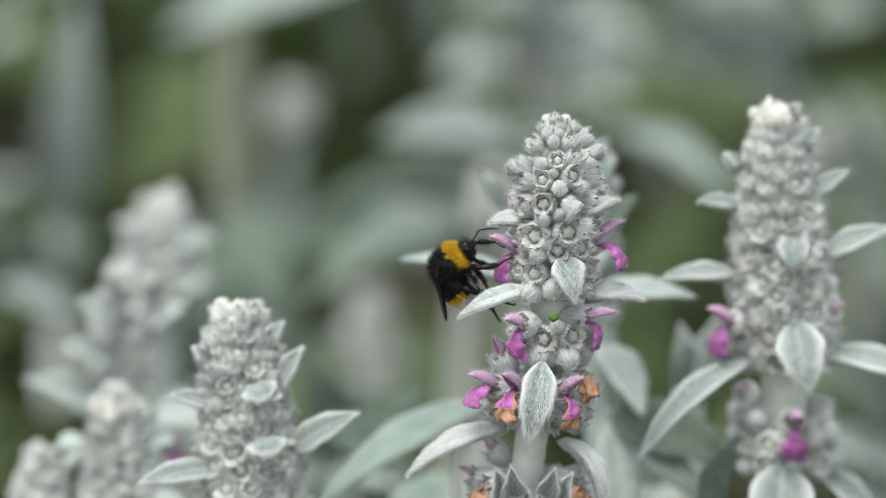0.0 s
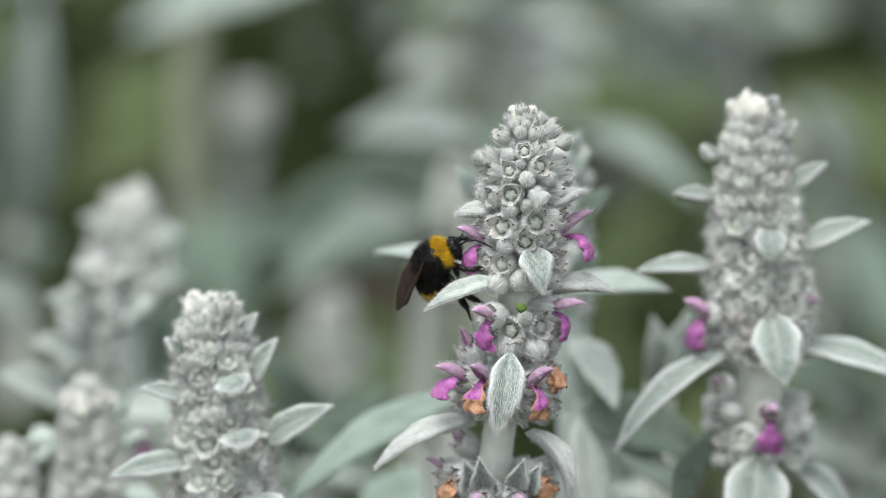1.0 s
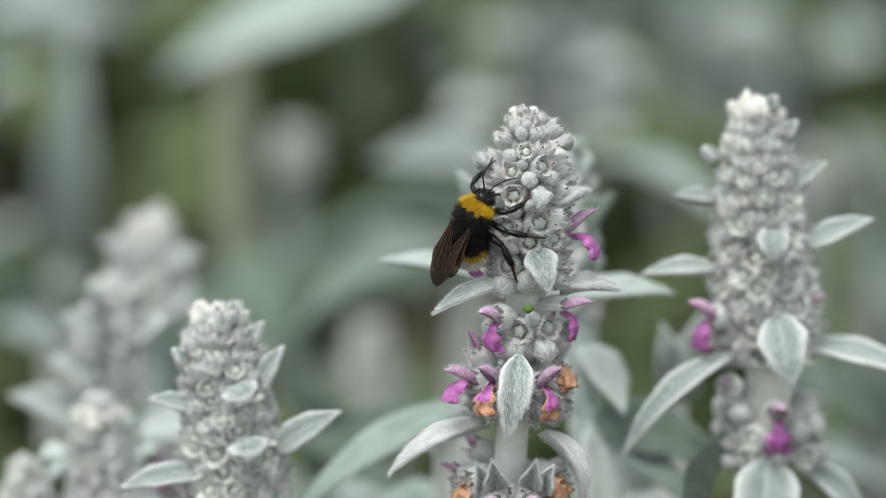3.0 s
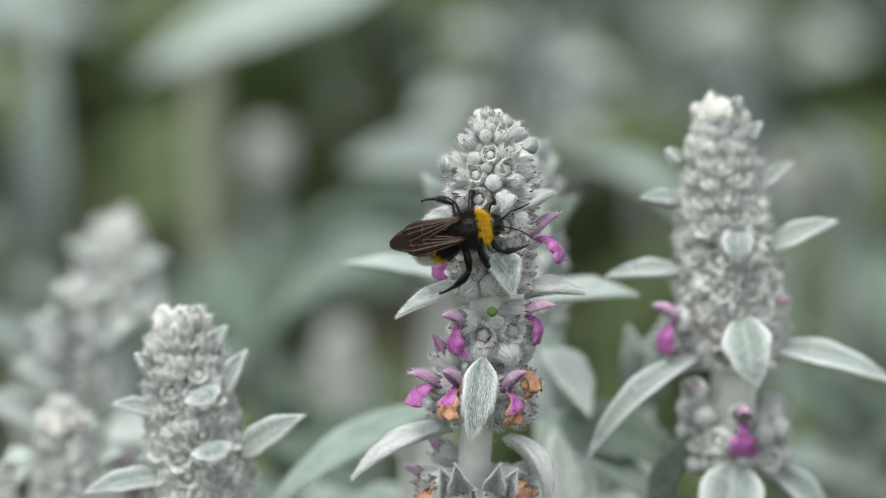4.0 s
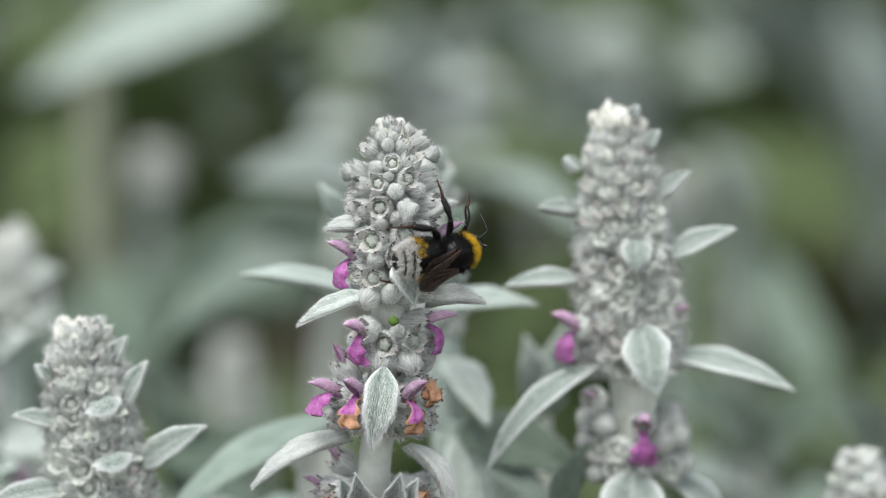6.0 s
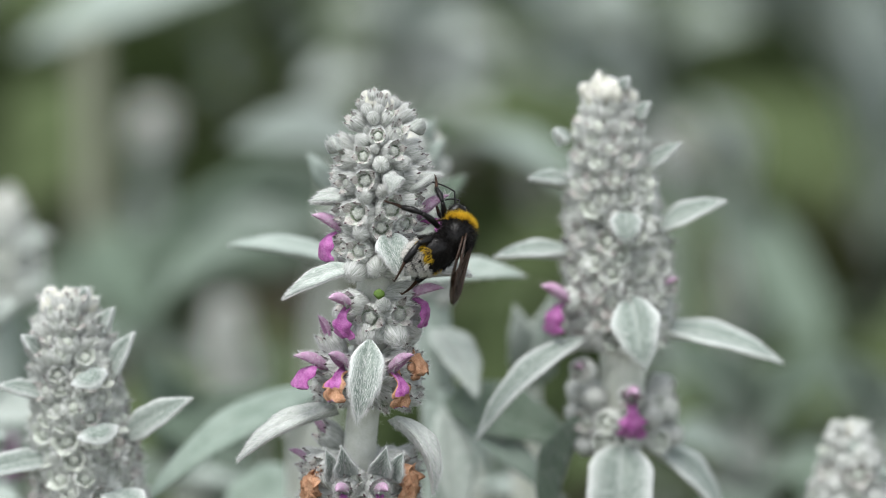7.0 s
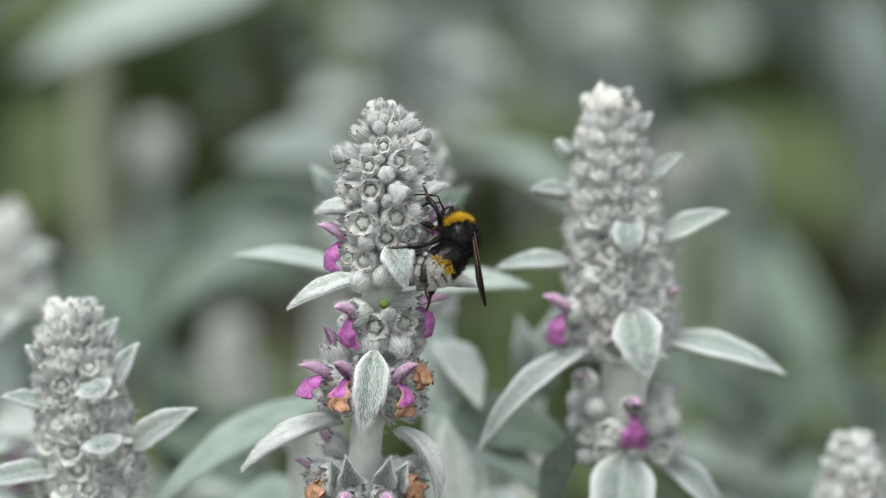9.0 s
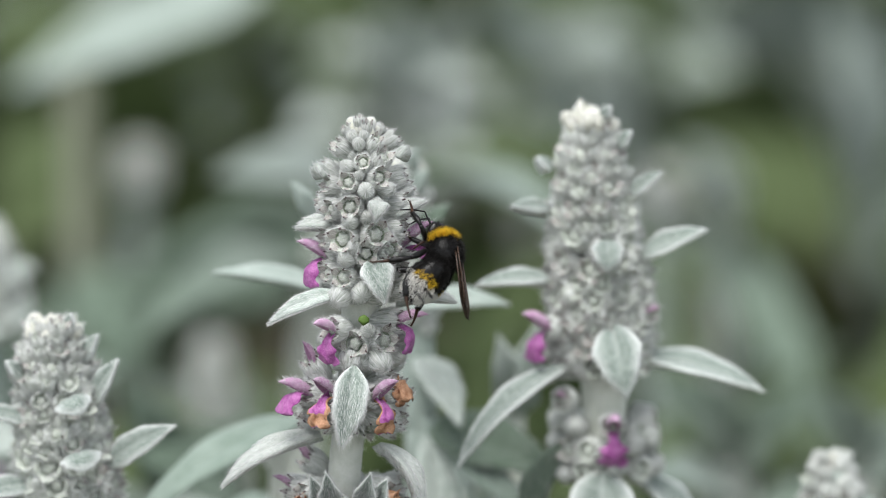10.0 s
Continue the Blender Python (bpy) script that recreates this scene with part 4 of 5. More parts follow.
far_flower([(-0.08253, 0.11500, 0.21094), (-0.08234, 0.11500, 0.19581), (-0.08195, 0.11500, 0.17875), (-0.08167, 0.11500, 0.15648)], [0.0030, 0.0062, 0.0074, 0.0082, 0.0088], EVEN[:11],
    [((-0.08305, 0.10900, 0.20019), (-0.09118, 0.10100, 0.20639), 0.0070, (0, -0.7, 0.7), LEAF_WOOL), ((-0.08353, 0.10900, 0.19121), (-0.09420, 0.10100, 0.19686), 0.0078, (0, -0.7, 0.7), LEAF_WOOL), ((-0.08401, 0.10900, 0.18159), (-0.10197, 0.10100, 0.18977), 0.0095, (0, -0.7, 0.7), LEAF_WOOL), ((-0.07550, 0.10900, 0.19920), (-0.06881, 0.10100, 0.20602), 0.0065, (0, -0.7, 0.7), LEAF_WOOL), ((-0.07470, 0.10900, 0.18243), (-0.06498, 0.10100, 0.18120), 0.0100, (0, -0.7, 0.7), LEAF_WOOL), ((-0.08289, 0.10900, 0.20615), (-0.08585, 0.10100, 0.21265), 0.0045, (0, -0.7, 0.7), LEAF_WOOL), ((-0.07711, 0.10900, 0.20690), (-0.07371, 0.10100, 0.21238), 0.0045, (0, -0.7, 0.7), LEAF_WOOL)],
    "silver lamb's ear spike with a few purple blossoms", 42, blooms=(((-0.07299, 0.11800, 0.17225), (0.4, -0.9, 0.1)), ((-0.08358, 0.11800, 0.17286), (-0.4, -0.9, 0.1))), tip=0.0062)
far_flower([(-0.07940, 0.18000, 0.21220), (-0.07930, 0.18000, 0.19713), (-0.07850, 0.18000, 0.18162), (-0.07850, 0.18000, 0.15606)], [0.0036, 0.0080, 0.0090, 0.0094, 0.0096], EVEN[:11],
    [((-0.07493, 0.17200, 0.20126), (-0.06620, 0.16400, 0.20641), 0.0062, (0, -0.7, 0.7), LEAF_WOOL), ((-0.07454, 0.17200, 0.19106), (-0.06678, 0.16400, 0.19629), 0.0075, (0, -0.7, 0.7), LEAF_WOOL), ((-0.08366, 0.17200, 0.20421), (-0.08861, 0.16400, 0.20860), 0.0055, (0, -0.7, 0.7), LEAF_WOOL)],
    "silver woolly lamb's ear spike behind the others", 43, tip=0.0066, size=2.9e-3)
far_flower([(-0.09607, 0.07500, 0.18296), (-0.09587, 0.07500, 0.17253), (-0.09592, 0.07500, 0.16087)], [0.0026, 0.0056, 0.0072], EVEN[::2],
    [((-0.09066, 0.07000, 0.18083), (-0.08449, 0.06500, 0.18560), 0.00497, (0, -0.7, 0.7), None)], "small silver lamb's ear spike in bud", 44)
far_flower([(0.09305, 0.04500, 0.19509), (0.09350, 0.04500, 0.18529), (0.09421, 0.04500, 0.17409)], [0.0028, 0.0062, 0.0086], [0.05, 0.16, 0.28, 0.40, 0.52, 0.64, 0.76, 0.88],
    [((0.09773, 0.04400, 0.18444), (0.10173, 0.04200, 0.18666), 0.00319, (0, -0.6, 0.8), None)], "young silver lamb's ear tip in bud", 45, "mid", tip=0.0034)
far_flower([(0.01084, 0.06200, 0.24954), (0.01185, 0.06200, 0.23916), (0.01319, 0.06200, 0.22693), (0.01401, 0.06200, 0.21351), (0.01472, 0.06200, 0.19773), (0.01568, 0.06200, 0.17726)], [0.0030, 0.0050, 0.0044, 0.0040, 0.0050, 0.0056, 0.0040], EVEN[:12],
    [((-0.00532, 0.06000, 0.23789), (-0.00980, 0.05600, 0.24550), 0.00391, (0, -0.9, 0.4), None), ((0.01314, 0.06000, 0.23291), (0.02028, 0.05600, 0.24122), 0.00500, (-0.2, -0.8, 0.4), LEAF_SHADED),
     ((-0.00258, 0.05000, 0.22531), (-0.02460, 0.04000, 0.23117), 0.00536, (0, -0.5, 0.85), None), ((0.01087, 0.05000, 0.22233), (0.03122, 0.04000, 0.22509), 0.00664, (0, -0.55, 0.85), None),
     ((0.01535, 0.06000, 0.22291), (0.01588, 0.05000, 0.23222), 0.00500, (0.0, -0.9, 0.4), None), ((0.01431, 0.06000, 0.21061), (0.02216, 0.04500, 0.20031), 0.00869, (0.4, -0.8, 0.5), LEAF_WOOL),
     ((0.01655, 0.06000, 0.19654), (0.04134, 0.05000, 0.18955), 0.01195, (0.2, -0.8, 0.6), LEAF_SHADED), ((0.01597, 0.05800, 0.19535), (0.01919, 0.05000, 0.17153), 0.00815, (0.3, -0.9, 0.3), LEAF_WOOL),
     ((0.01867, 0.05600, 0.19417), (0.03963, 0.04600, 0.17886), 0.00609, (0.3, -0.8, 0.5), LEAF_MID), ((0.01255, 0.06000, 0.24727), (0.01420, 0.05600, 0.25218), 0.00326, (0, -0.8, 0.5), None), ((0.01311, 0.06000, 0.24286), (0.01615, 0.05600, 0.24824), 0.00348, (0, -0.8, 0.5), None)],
    "slender pale lamb's ear spike half hidden behind the main one", 46, tip=0.0062)
far_flower([(-0.03679, 0.42000, 0.13338), (-0.03657, 0.42000, 0.11838), (-0.03638, 0.42000, 0.09869), (-0.03653, 0.42000, 0.07555)], [0.004, 0.0068, 0.0086, 0.0095], EVEN,
    [((-0.04166, 0.41000, 0.11429), (-0.05329, 0.39000, 0.12400), 0.01089, (0, -0.8, 0.6), LEAF_SHADED), ((-0.02905, 0.41000, 0.11267), (-0.02077, 0.39000, 0.12081), 0.01089, (0, -0.8, 0.6), LEAF_SHADED)], "blurred pale lamb's ear spike in the bed", 48, size=2.9e-3, tip=0.005)
far_flower([(-0.06616, 0.62000, 0.15268), (-0.06689, 0.62000, 0.13485), (-0.06798, 0.62000, 0.10081), (-0.06866, 0.62000, 0.07026)], [0.005, 0.007, 0.006, 0.005], EVEN[:6], [], "distant pale lamb's ear spike", 49, tip=0.008, size=3e-3)
far_flower([(0.09729, 0.55000, 0.15726), (0.09716, 0.55000, 0.14300), (0.09722, 0.55000, 0.11607), (0.09677, 0.55000, 0.07616)], [0.007, 0.010, 0.007, 0.005], EVEN[:6], [], "distant pale lamb's ear spike", 50, tip=0.009, size=3e-3)


# ---- leafy shoots in the blurred distance ----
def leafy_shoot(axis, girth, leaves, label, mat=None):
    pl = plant_at(axis[-1][0], axis[-1][1], label, "leafy lamb's ear shoots")
    stem(pl, axis + [(axis[-1][0], axis[-1][1], -0.02)], [girth] * (len(axis) + 1), mat=mat)
    for base, end, width, face, kind in leaves:
        leaf(pl, base, end, width, face, arch=0.10, fold=0.25, thick=0.0012, mat=(LEAF, LEAF_SHADED, LEAF_MID, STRAW, LEAF_SOFT, LEAF_WOOL)[kind])
    return pl


leafy_shoot([(-0.08189, 0.54600, 0.19152), (-0.08163, 0.54600, 0.15800), (-0.08112, 0.54600, 0.11694), (-0.08163, 0.54600, 0.07716)], 0.0050,
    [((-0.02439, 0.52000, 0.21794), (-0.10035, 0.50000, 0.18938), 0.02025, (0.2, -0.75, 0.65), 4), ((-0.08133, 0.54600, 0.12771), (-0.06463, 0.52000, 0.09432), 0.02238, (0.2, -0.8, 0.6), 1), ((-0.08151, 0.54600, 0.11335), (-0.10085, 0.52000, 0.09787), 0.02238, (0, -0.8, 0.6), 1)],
    "tall pale lamb's ear stalk with broad felted leaves", STALK)
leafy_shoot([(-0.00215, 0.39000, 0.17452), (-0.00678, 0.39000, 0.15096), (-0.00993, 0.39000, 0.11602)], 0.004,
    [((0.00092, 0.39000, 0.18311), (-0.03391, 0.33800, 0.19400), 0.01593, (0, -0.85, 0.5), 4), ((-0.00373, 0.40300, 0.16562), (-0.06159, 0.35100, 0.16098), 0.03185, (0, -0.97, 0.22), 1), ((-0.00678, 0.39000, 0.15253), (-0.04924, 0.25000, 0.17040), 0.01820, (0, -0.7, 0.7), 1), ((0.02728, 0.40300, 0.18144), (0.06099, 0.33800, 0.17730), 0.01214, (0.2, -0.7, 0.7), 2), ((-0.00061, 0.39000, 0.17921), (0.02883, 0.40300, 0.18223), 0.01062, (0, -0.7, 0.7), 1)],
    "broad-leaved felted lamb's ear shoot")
leafy_shoot([(0.01689, 0.71500, 0.16453), (0.01656, 0.71500, 0.13661), (0.01627, 0.71500, 0.09228)], 0.005,
    [((0.01693, 0.71500, 0.14660), (0.04997, 0.65000, 0.16541), 0.02040, (0, -0.7, 0.7), 5), ((0.01693, 0.71500, 0.14860), (-0.00825, 0.65000, 0.17870), 0.02235, (0, -0.7, 0.7), 5), ((0.01653, 0.71500, 0.15259), (0.01448, 0.67600, 0.19387), 0.02526, (0, -1, 0.2), 5), ((0.01692, 0.71500, 0.15059), (0.03833, 0.67600, 0.18618), 0.02235, (0.2, -0.9, 0.3), 5), ((0.01695, 0.71500, 0.14061), (0.04260, 0.65000, 0.14250), 0.02235, (0, -0.55, 0.83), 5), ((0.01617, 0.71500, 0.13460), (-0.01770, 0.65000, 0.15015), 0.02526, (0, -0.55, 0.83), 5)],
    "star-shaped tuft of pale lamb's ear leaves")
leafy_shoot([(0.07249, 0.91000, 0.15137), (0.07314, 0.91000, 0.07892)], 0.005,
    [((0.07265, 0.91000, 0.13338), (0.04821, 0.84500, 0.16965), 0.02639, (0, -0.9, 0.4), 0), ((0.07273, 0.91000, 0.12435), (0.11032, 0.84500, 0.15241), 0.03298, (0, -0.6, 0.8), 0), ((0.07298, 0.91000, 0.09715), (0.04424, 0.84500, 0.11769), 0.02639, (0, -0.6, 0.8), 0), ((-0.03334, 0.97500, 0.12768), (0.00133, 0.91000, 0.15585), 0.03426, (0, -0.6, 0.8), 0), ((0.07279, 0.91000, 0.11757), (0.09679, 0.85800, 0.09778), 0.03298, (0, -0.6, 0.8), 0)],
    "grey-green lamb's ear leaves in the distance")
leafy_shoot([(0.11894, 1.00000, 0.11900), (0.11975, 1.00000, 0.06156)], 0.005,
    [((0.11914, 1.00000, 0.10471), (0.06753, 0.95000, 0.13160), 0.03475, (0, -0.6, 0.8), 0), ((0.11920, 1.00000, 0.09994), (0.15888, 0.95000, 0.12699), 0.03707, (0, -0.6, 0.8), 0), ((0.11931, 1.00000, 0.09277), (0.13698, 0.95000, 0.07120), 0.03475, (0, -0.6, 0.8), 0), ((0.11910, 1.00000, 0.10710), (0.13104, 0.95000, 0.15460), 0.03475, (0, -0.7, 0.7), 0), ((0.11931, 1.00000, 0.09277), (0.07938, 0.95000, 0.08522), 0.03475, (0, -0.6, 0.8), 0)],
    "pale grey-green lamb's ear leaves in the distance")
leafy_shoot([(0.11848, 0.58500, 0.11953), (0.12000, 0.58500, 0.08614), (0.12196, 0.58500, 0.02972)], 0.0045,
    [((0.11942, 0.58500, 0.11769), (0.08329, 0.52000, 0.20769), 0.02127, (-0.4, -0.6, 0.7), 0), ((0.11828, 0.57200, 0.11860), (0.10256, 0.52000, 0.17151), 0.03013, (0.2, -0.7, 0.65), 4), ((0.10997, 0.57200, 0.13320), (0.14195, 0.49400, 0.07962), 0.02482, (0.4, -0.8, 0.4), 1), ((0.12105, 0.58500, 0.07868), (0.08791, 0.52000, 0.06038), 0.02304, (-0.2, -0.8, 0.6), 1), ((0.12287, 0.58500, 0.07868), (0.15064, 0.54600, 0.10254), 0.02304, (0.2, -0.8, 0.6), 1), ((0.12147, 0.58500, 0.05617), (0.14877, 0.52000, 0.05858), 0.02127, (0.2, -0.8, 0.6), 1)],
    "large drooping grey-green lamb's ear leaves")
leafy_shoot([(0.18088, 0.71500, 0.12658), (0.18018, 0.71500, 0.07603), (0.18226, 0.71500, -0.00638)], 0.0045,
    [((0.17931, 0.71500, 0.11048), (0.11891, 0.65000, 0.19760), 0.02915, (-0.4, -0.5, 0.8), 0), ((0.18114, 0.71500, 0.11653), (0.16314, 0.67600, 0.19003), 0.02915, (0.2, -0.7, 0.65), 0), ((0.18049, 0.71500, 0.06379), (0.15236, 0.65000, 0.12329), 0.01749, (-0.2, -0.9, 0.3), 3), ((0.18353, 0.71500, 0.02268), (0.18097, 0.65000, 0.11364), 0.02915, (0.1, -0.7, 0.65), 1), ((0.18018, 0.71500, 0.07603), (0.19917, 0.65000, 0.13867), 0.02915, (0.1, -0.7, 0.65), 1), ((0.18080, 0.71500, 0.05150), (0.14782, 0.65000, 0.07087), 0.02332, (0, -0.55, 0.83), 1)],
    "tall grey-green lamb's ear leaves crossing each other")
leafy_shoot([(-0.13015, 0.49400, 0.13861), (-0.13048, 0.49400, 0.10752), (-0.13127, 0.49400, 0.05500)], 0.004,
    [((-0.13000, 0.49400, 0.13000), (-0.12274, 0.46800, 0.20892), 0.01653, (0.1, -0.8, 0.55), 0), ((-0.13082, 0.49400, 0.10752), (-0.15044, 0.46800, 0.14406), 0.01819, (0, -0.9, 0.4), 1), ((-0.11671, 0.39000, 0.12878), (-0.13646, 0.36400, 0.14427), 0.01365, (0, -0.7, 0.7), 0), ((-0.13067, 0.49400, 0.11446), (-0.11607, 0.46800, 0.13395), 0.01323, (0, -0.7, 0.7), 1)],
    "upright grey-green lamb's ear leaves")
leafy_shoot([(-0.17968, 0.65000, 0.14824), (-0.18026, 0.65000, 0.09038), (-0.18235, 0.65000, 0.01167)], 0.006,
    [((-0.18019, 0.65000, 0.12906), (-0.14898, 0.59800, 0.17407), 0.02044, (0, -0.6, 0.8), 0), ((-0.17927, 0.65000, 0.16351), (-0.11989, 0.60000, 0.19203), 0.02229, (0, -0.5, 0.85), 0), ((-0.17887, 0.65000, 0.17870), (-0.14489, 0.60000, 0.20477), 0.02229, (0, -0.5, 0.85), 0), ((-0.18094, 0.65000, 0.08649), (-0.15035, 0.60000, 0.12384), 0.02229, (0, -0.6, 0.8), 0), ((-0.18080, 0.65000, 0.10591), (-0.19677, 0.59800, 0.14834), 0.02229, (0, -0.9, 0.4), 1)], "pale stalk at the edge of the bed", STALK)
leafy_shoot([(-0.01135, 0.05500, 0.19161), (-0.01029, 0.05500, 0.17692)], 0.004,
    [((-0.00697, 0.05500, 0.19948), (-0.04099, 0.03500, 0.18192), 0.00900, (-0.35, -0.6, 0.75), 2), ((-0.00948, 0.08000, 0.17465), (-0.02951, 0.07000, 0.16580), 0.01332, (-0.2, -0.7, 0.7), 2), ((-0.02279, 0.16000, 0.15546), (-0.04449, 0.15000, 0.16826), 0.01337, (-0.2, -0.7, 0.7), 1)],
    "large felted silver leaf reaching out beside the main spike")
leafy_shoot([(-0.03930, 0.20000, 0.15004), (-0.03922, 0.20000, 0.12858)], 0.004,
    [((-0.03932, 0.20000, 0.14737), (-0.04836, 0.18000, 0.17612), 0.01521, (0, -0.8, 0.6), 1), ((-0.03934, 0.20000, 0.14603), (-0.01817, 0.18000, 0.16834), 0.01521, (0, -0.8, 0.6), 1), ((-0.03872, 0.20000, 0.14201), (-0.02282, 0.16000, 0.15033), 0.01775, (0, -0.7, 0.7), 0), ((-0.04066, 0.20000, 0.14201), (-0.05014, 0.16000, 0.14776), 0.01521, (0, -0.7, 0.7), 1)],
    "low grey-green lamb's ear rosette")
leafy_shoot([(0.03330, 0.08000, 0.20200), (0.03297, 0.08000, 0.19018), (0.03322, 0.08000, 0.16998)], 0.0030,
    [((0.03378, 0.08000, 0.19600), (0.03020, 0.07000, 0.21268), 0.00760, (0, -0.9, 0.4), 5), ((0.03488, 0.08000, 0.19800), (0.03789, 0.07000, 0.21494), 0.00680, (0, -0.9, 0.4), 5), ((0.03378, 0.08000, 0.19400), (0.03520, 0.07000, 0.20800), 0.00700, (0.3, -0.9, 0.4), 0)],
    "pale young lamb's ear shoot behind the spikes")
leafy_shoot([(0.02738, 0.14000, 0.15959), (0.02771, 0.14000, 0.14576)], 0.004,
    [((0.02739, 0.14000, 0.15833), (0.02078, 0.12000, 0.17599), 0.01308, (0, -0.8, 0.6), 0), ((0.02739, 0.14000, 0.15708), (0.03497, 0.12000, 0.17355), 0.01308, (0, -0.8, 0.6), 1), ((0.02801, 0.14000, 0.15582), (0.04006, 0.10000, 0.16442), 0.01427, (0, -0.8, 0.6), 0)],
    "low silver lamb's ear rosette")
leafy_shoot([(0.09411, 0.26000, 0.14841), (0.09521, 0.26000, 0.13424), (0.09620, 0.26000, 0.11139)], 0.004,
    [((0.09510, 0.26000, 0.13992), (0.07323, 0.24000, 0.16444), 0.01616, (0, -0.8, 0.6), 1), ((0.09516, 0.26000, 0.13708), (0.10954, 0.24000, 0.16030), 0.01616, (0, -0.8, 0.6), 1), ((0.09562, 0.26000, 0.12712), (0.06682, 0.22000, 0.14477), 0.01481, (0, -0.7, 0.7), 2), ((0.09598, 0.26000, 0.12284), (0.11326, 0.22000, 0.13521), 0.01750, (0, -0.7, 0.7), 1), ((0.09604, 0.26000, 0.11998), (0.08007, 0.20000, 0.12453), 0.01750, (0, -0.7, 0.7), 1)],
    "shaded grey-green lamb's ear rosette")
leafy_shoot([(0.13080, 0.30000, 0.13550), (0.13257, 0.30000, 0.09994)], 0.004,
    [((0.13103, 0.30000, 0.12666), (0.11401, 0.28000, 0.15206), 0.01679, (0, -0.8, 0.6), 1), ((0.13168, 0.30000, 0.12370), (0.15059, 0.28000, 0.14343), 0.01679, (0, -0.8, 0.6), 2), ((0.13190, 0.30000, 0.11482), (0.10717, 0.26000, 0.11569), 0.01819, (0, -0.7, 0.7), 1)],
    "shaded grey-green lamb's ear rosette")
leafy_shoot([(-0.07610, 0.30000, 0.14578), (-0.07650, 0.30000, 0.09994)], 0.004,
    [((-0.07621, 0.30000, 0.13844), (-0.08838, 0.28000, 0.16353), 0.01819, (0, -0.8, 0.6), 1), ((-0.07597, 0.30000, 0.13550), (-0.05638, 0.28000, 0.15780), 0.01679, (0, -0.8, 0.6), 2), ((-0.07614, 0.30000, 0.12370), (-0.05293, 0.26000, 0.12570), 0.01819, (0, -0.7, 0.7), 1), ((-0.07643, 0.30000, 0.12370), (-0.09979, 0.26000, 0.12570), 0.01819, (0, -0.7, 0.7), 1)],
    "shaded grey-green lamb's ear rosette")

# ---- bumblebees ----
MM = 0.001


def ball(radii, centre, rows=14, cols=18, taper=0.0, flat=0.0):
    """An egg along x; taper narrows its rear."""
    a = np.linspace(0.02, np.pi - 0.02, rows)[:, None]
    b = np.linspace(0, 2 * np.pi, cols, endpoint=False)[None]
    k = 1 - taper * (1 - np.cos(a)) / 2
    x = radii[0] * np.cos(a) + 0 * b
    y = radii[1] * np.sin(a) * np.cos(b) * k
    z = radii[2] * np.sin(a) * np.sin(b) * k
    v = np.stack([x, y, z], -1).reshape(-1, 3) + centre
    f = grid_faces(rows, cols, True) + [list(range(cols))[::-1], [(rows - 1) * cols + i for i in range(cols)]]
    return v * MM, [q[::-1] for q in f]


def fur(name, v, f, count, choose, mat, parent, length=1.3, label="", back=0.5, m=None):
    """Hairs on those places of a body for which choose() holds."""
    p, n = scatter(v, [q for q in f if len(q) == 4], count * 4)
    c = v.mean(0)
    n = n * np.sign(((p - c) * n).sum(1, keepdims=True))
    keep = choose(p / MM)
    p, n = p[keep][:count], n[keep][:count]
    g = hairs(p, n + np.array([-back, 0, 0]), length * MM, 0.00005, 0.3, 0.22)
    return part(name, mesh_of(name, [(*g, mat)]), parent, label, m)


def limb(points, radii, mat, hair=0):
    line = curve(np.array(points) * MM, 9)
    rad = np.interp(np.linspace(0, 1, 9), np.linspace(0, 1, len(radii)), radii) * MM
    v, f = tube(line, rad, 8)
    g = [(v, f, mat)]
    if hair:
        p, n = scatter(v, [q for q in f if len(q) == 4], hair)
        d = unit(line[-1] - line[0])
        g.append((*hairs(p, n * 0.8 + d * 0.7, 0.45 * MM, 0.00004, 0.2, 0.2), FUR_BLACK))
    return g


# hip, knee, ankle and foot of the legs of one side, body lengths in millimetres
LEGS = {"front": ((2.6, 1.6, -2.6), (4.2, 3.9, -1.2), (6.3, 5.2, -3.2), (8.6, 5.6, -4.8)),
        "middle": ((0.4, 2.0, -2.9), (0.9, 5.9, -1.0), (1.6, 9.2, -2.6), (2.4, 12.0, -4.0)),
        "hind": ((-1.8, 2.0, -2.8), (-3.4, 5.7, -1.2), (-6.8, 7.6, -2.2), (-10.2, 8.6, -4.0))}


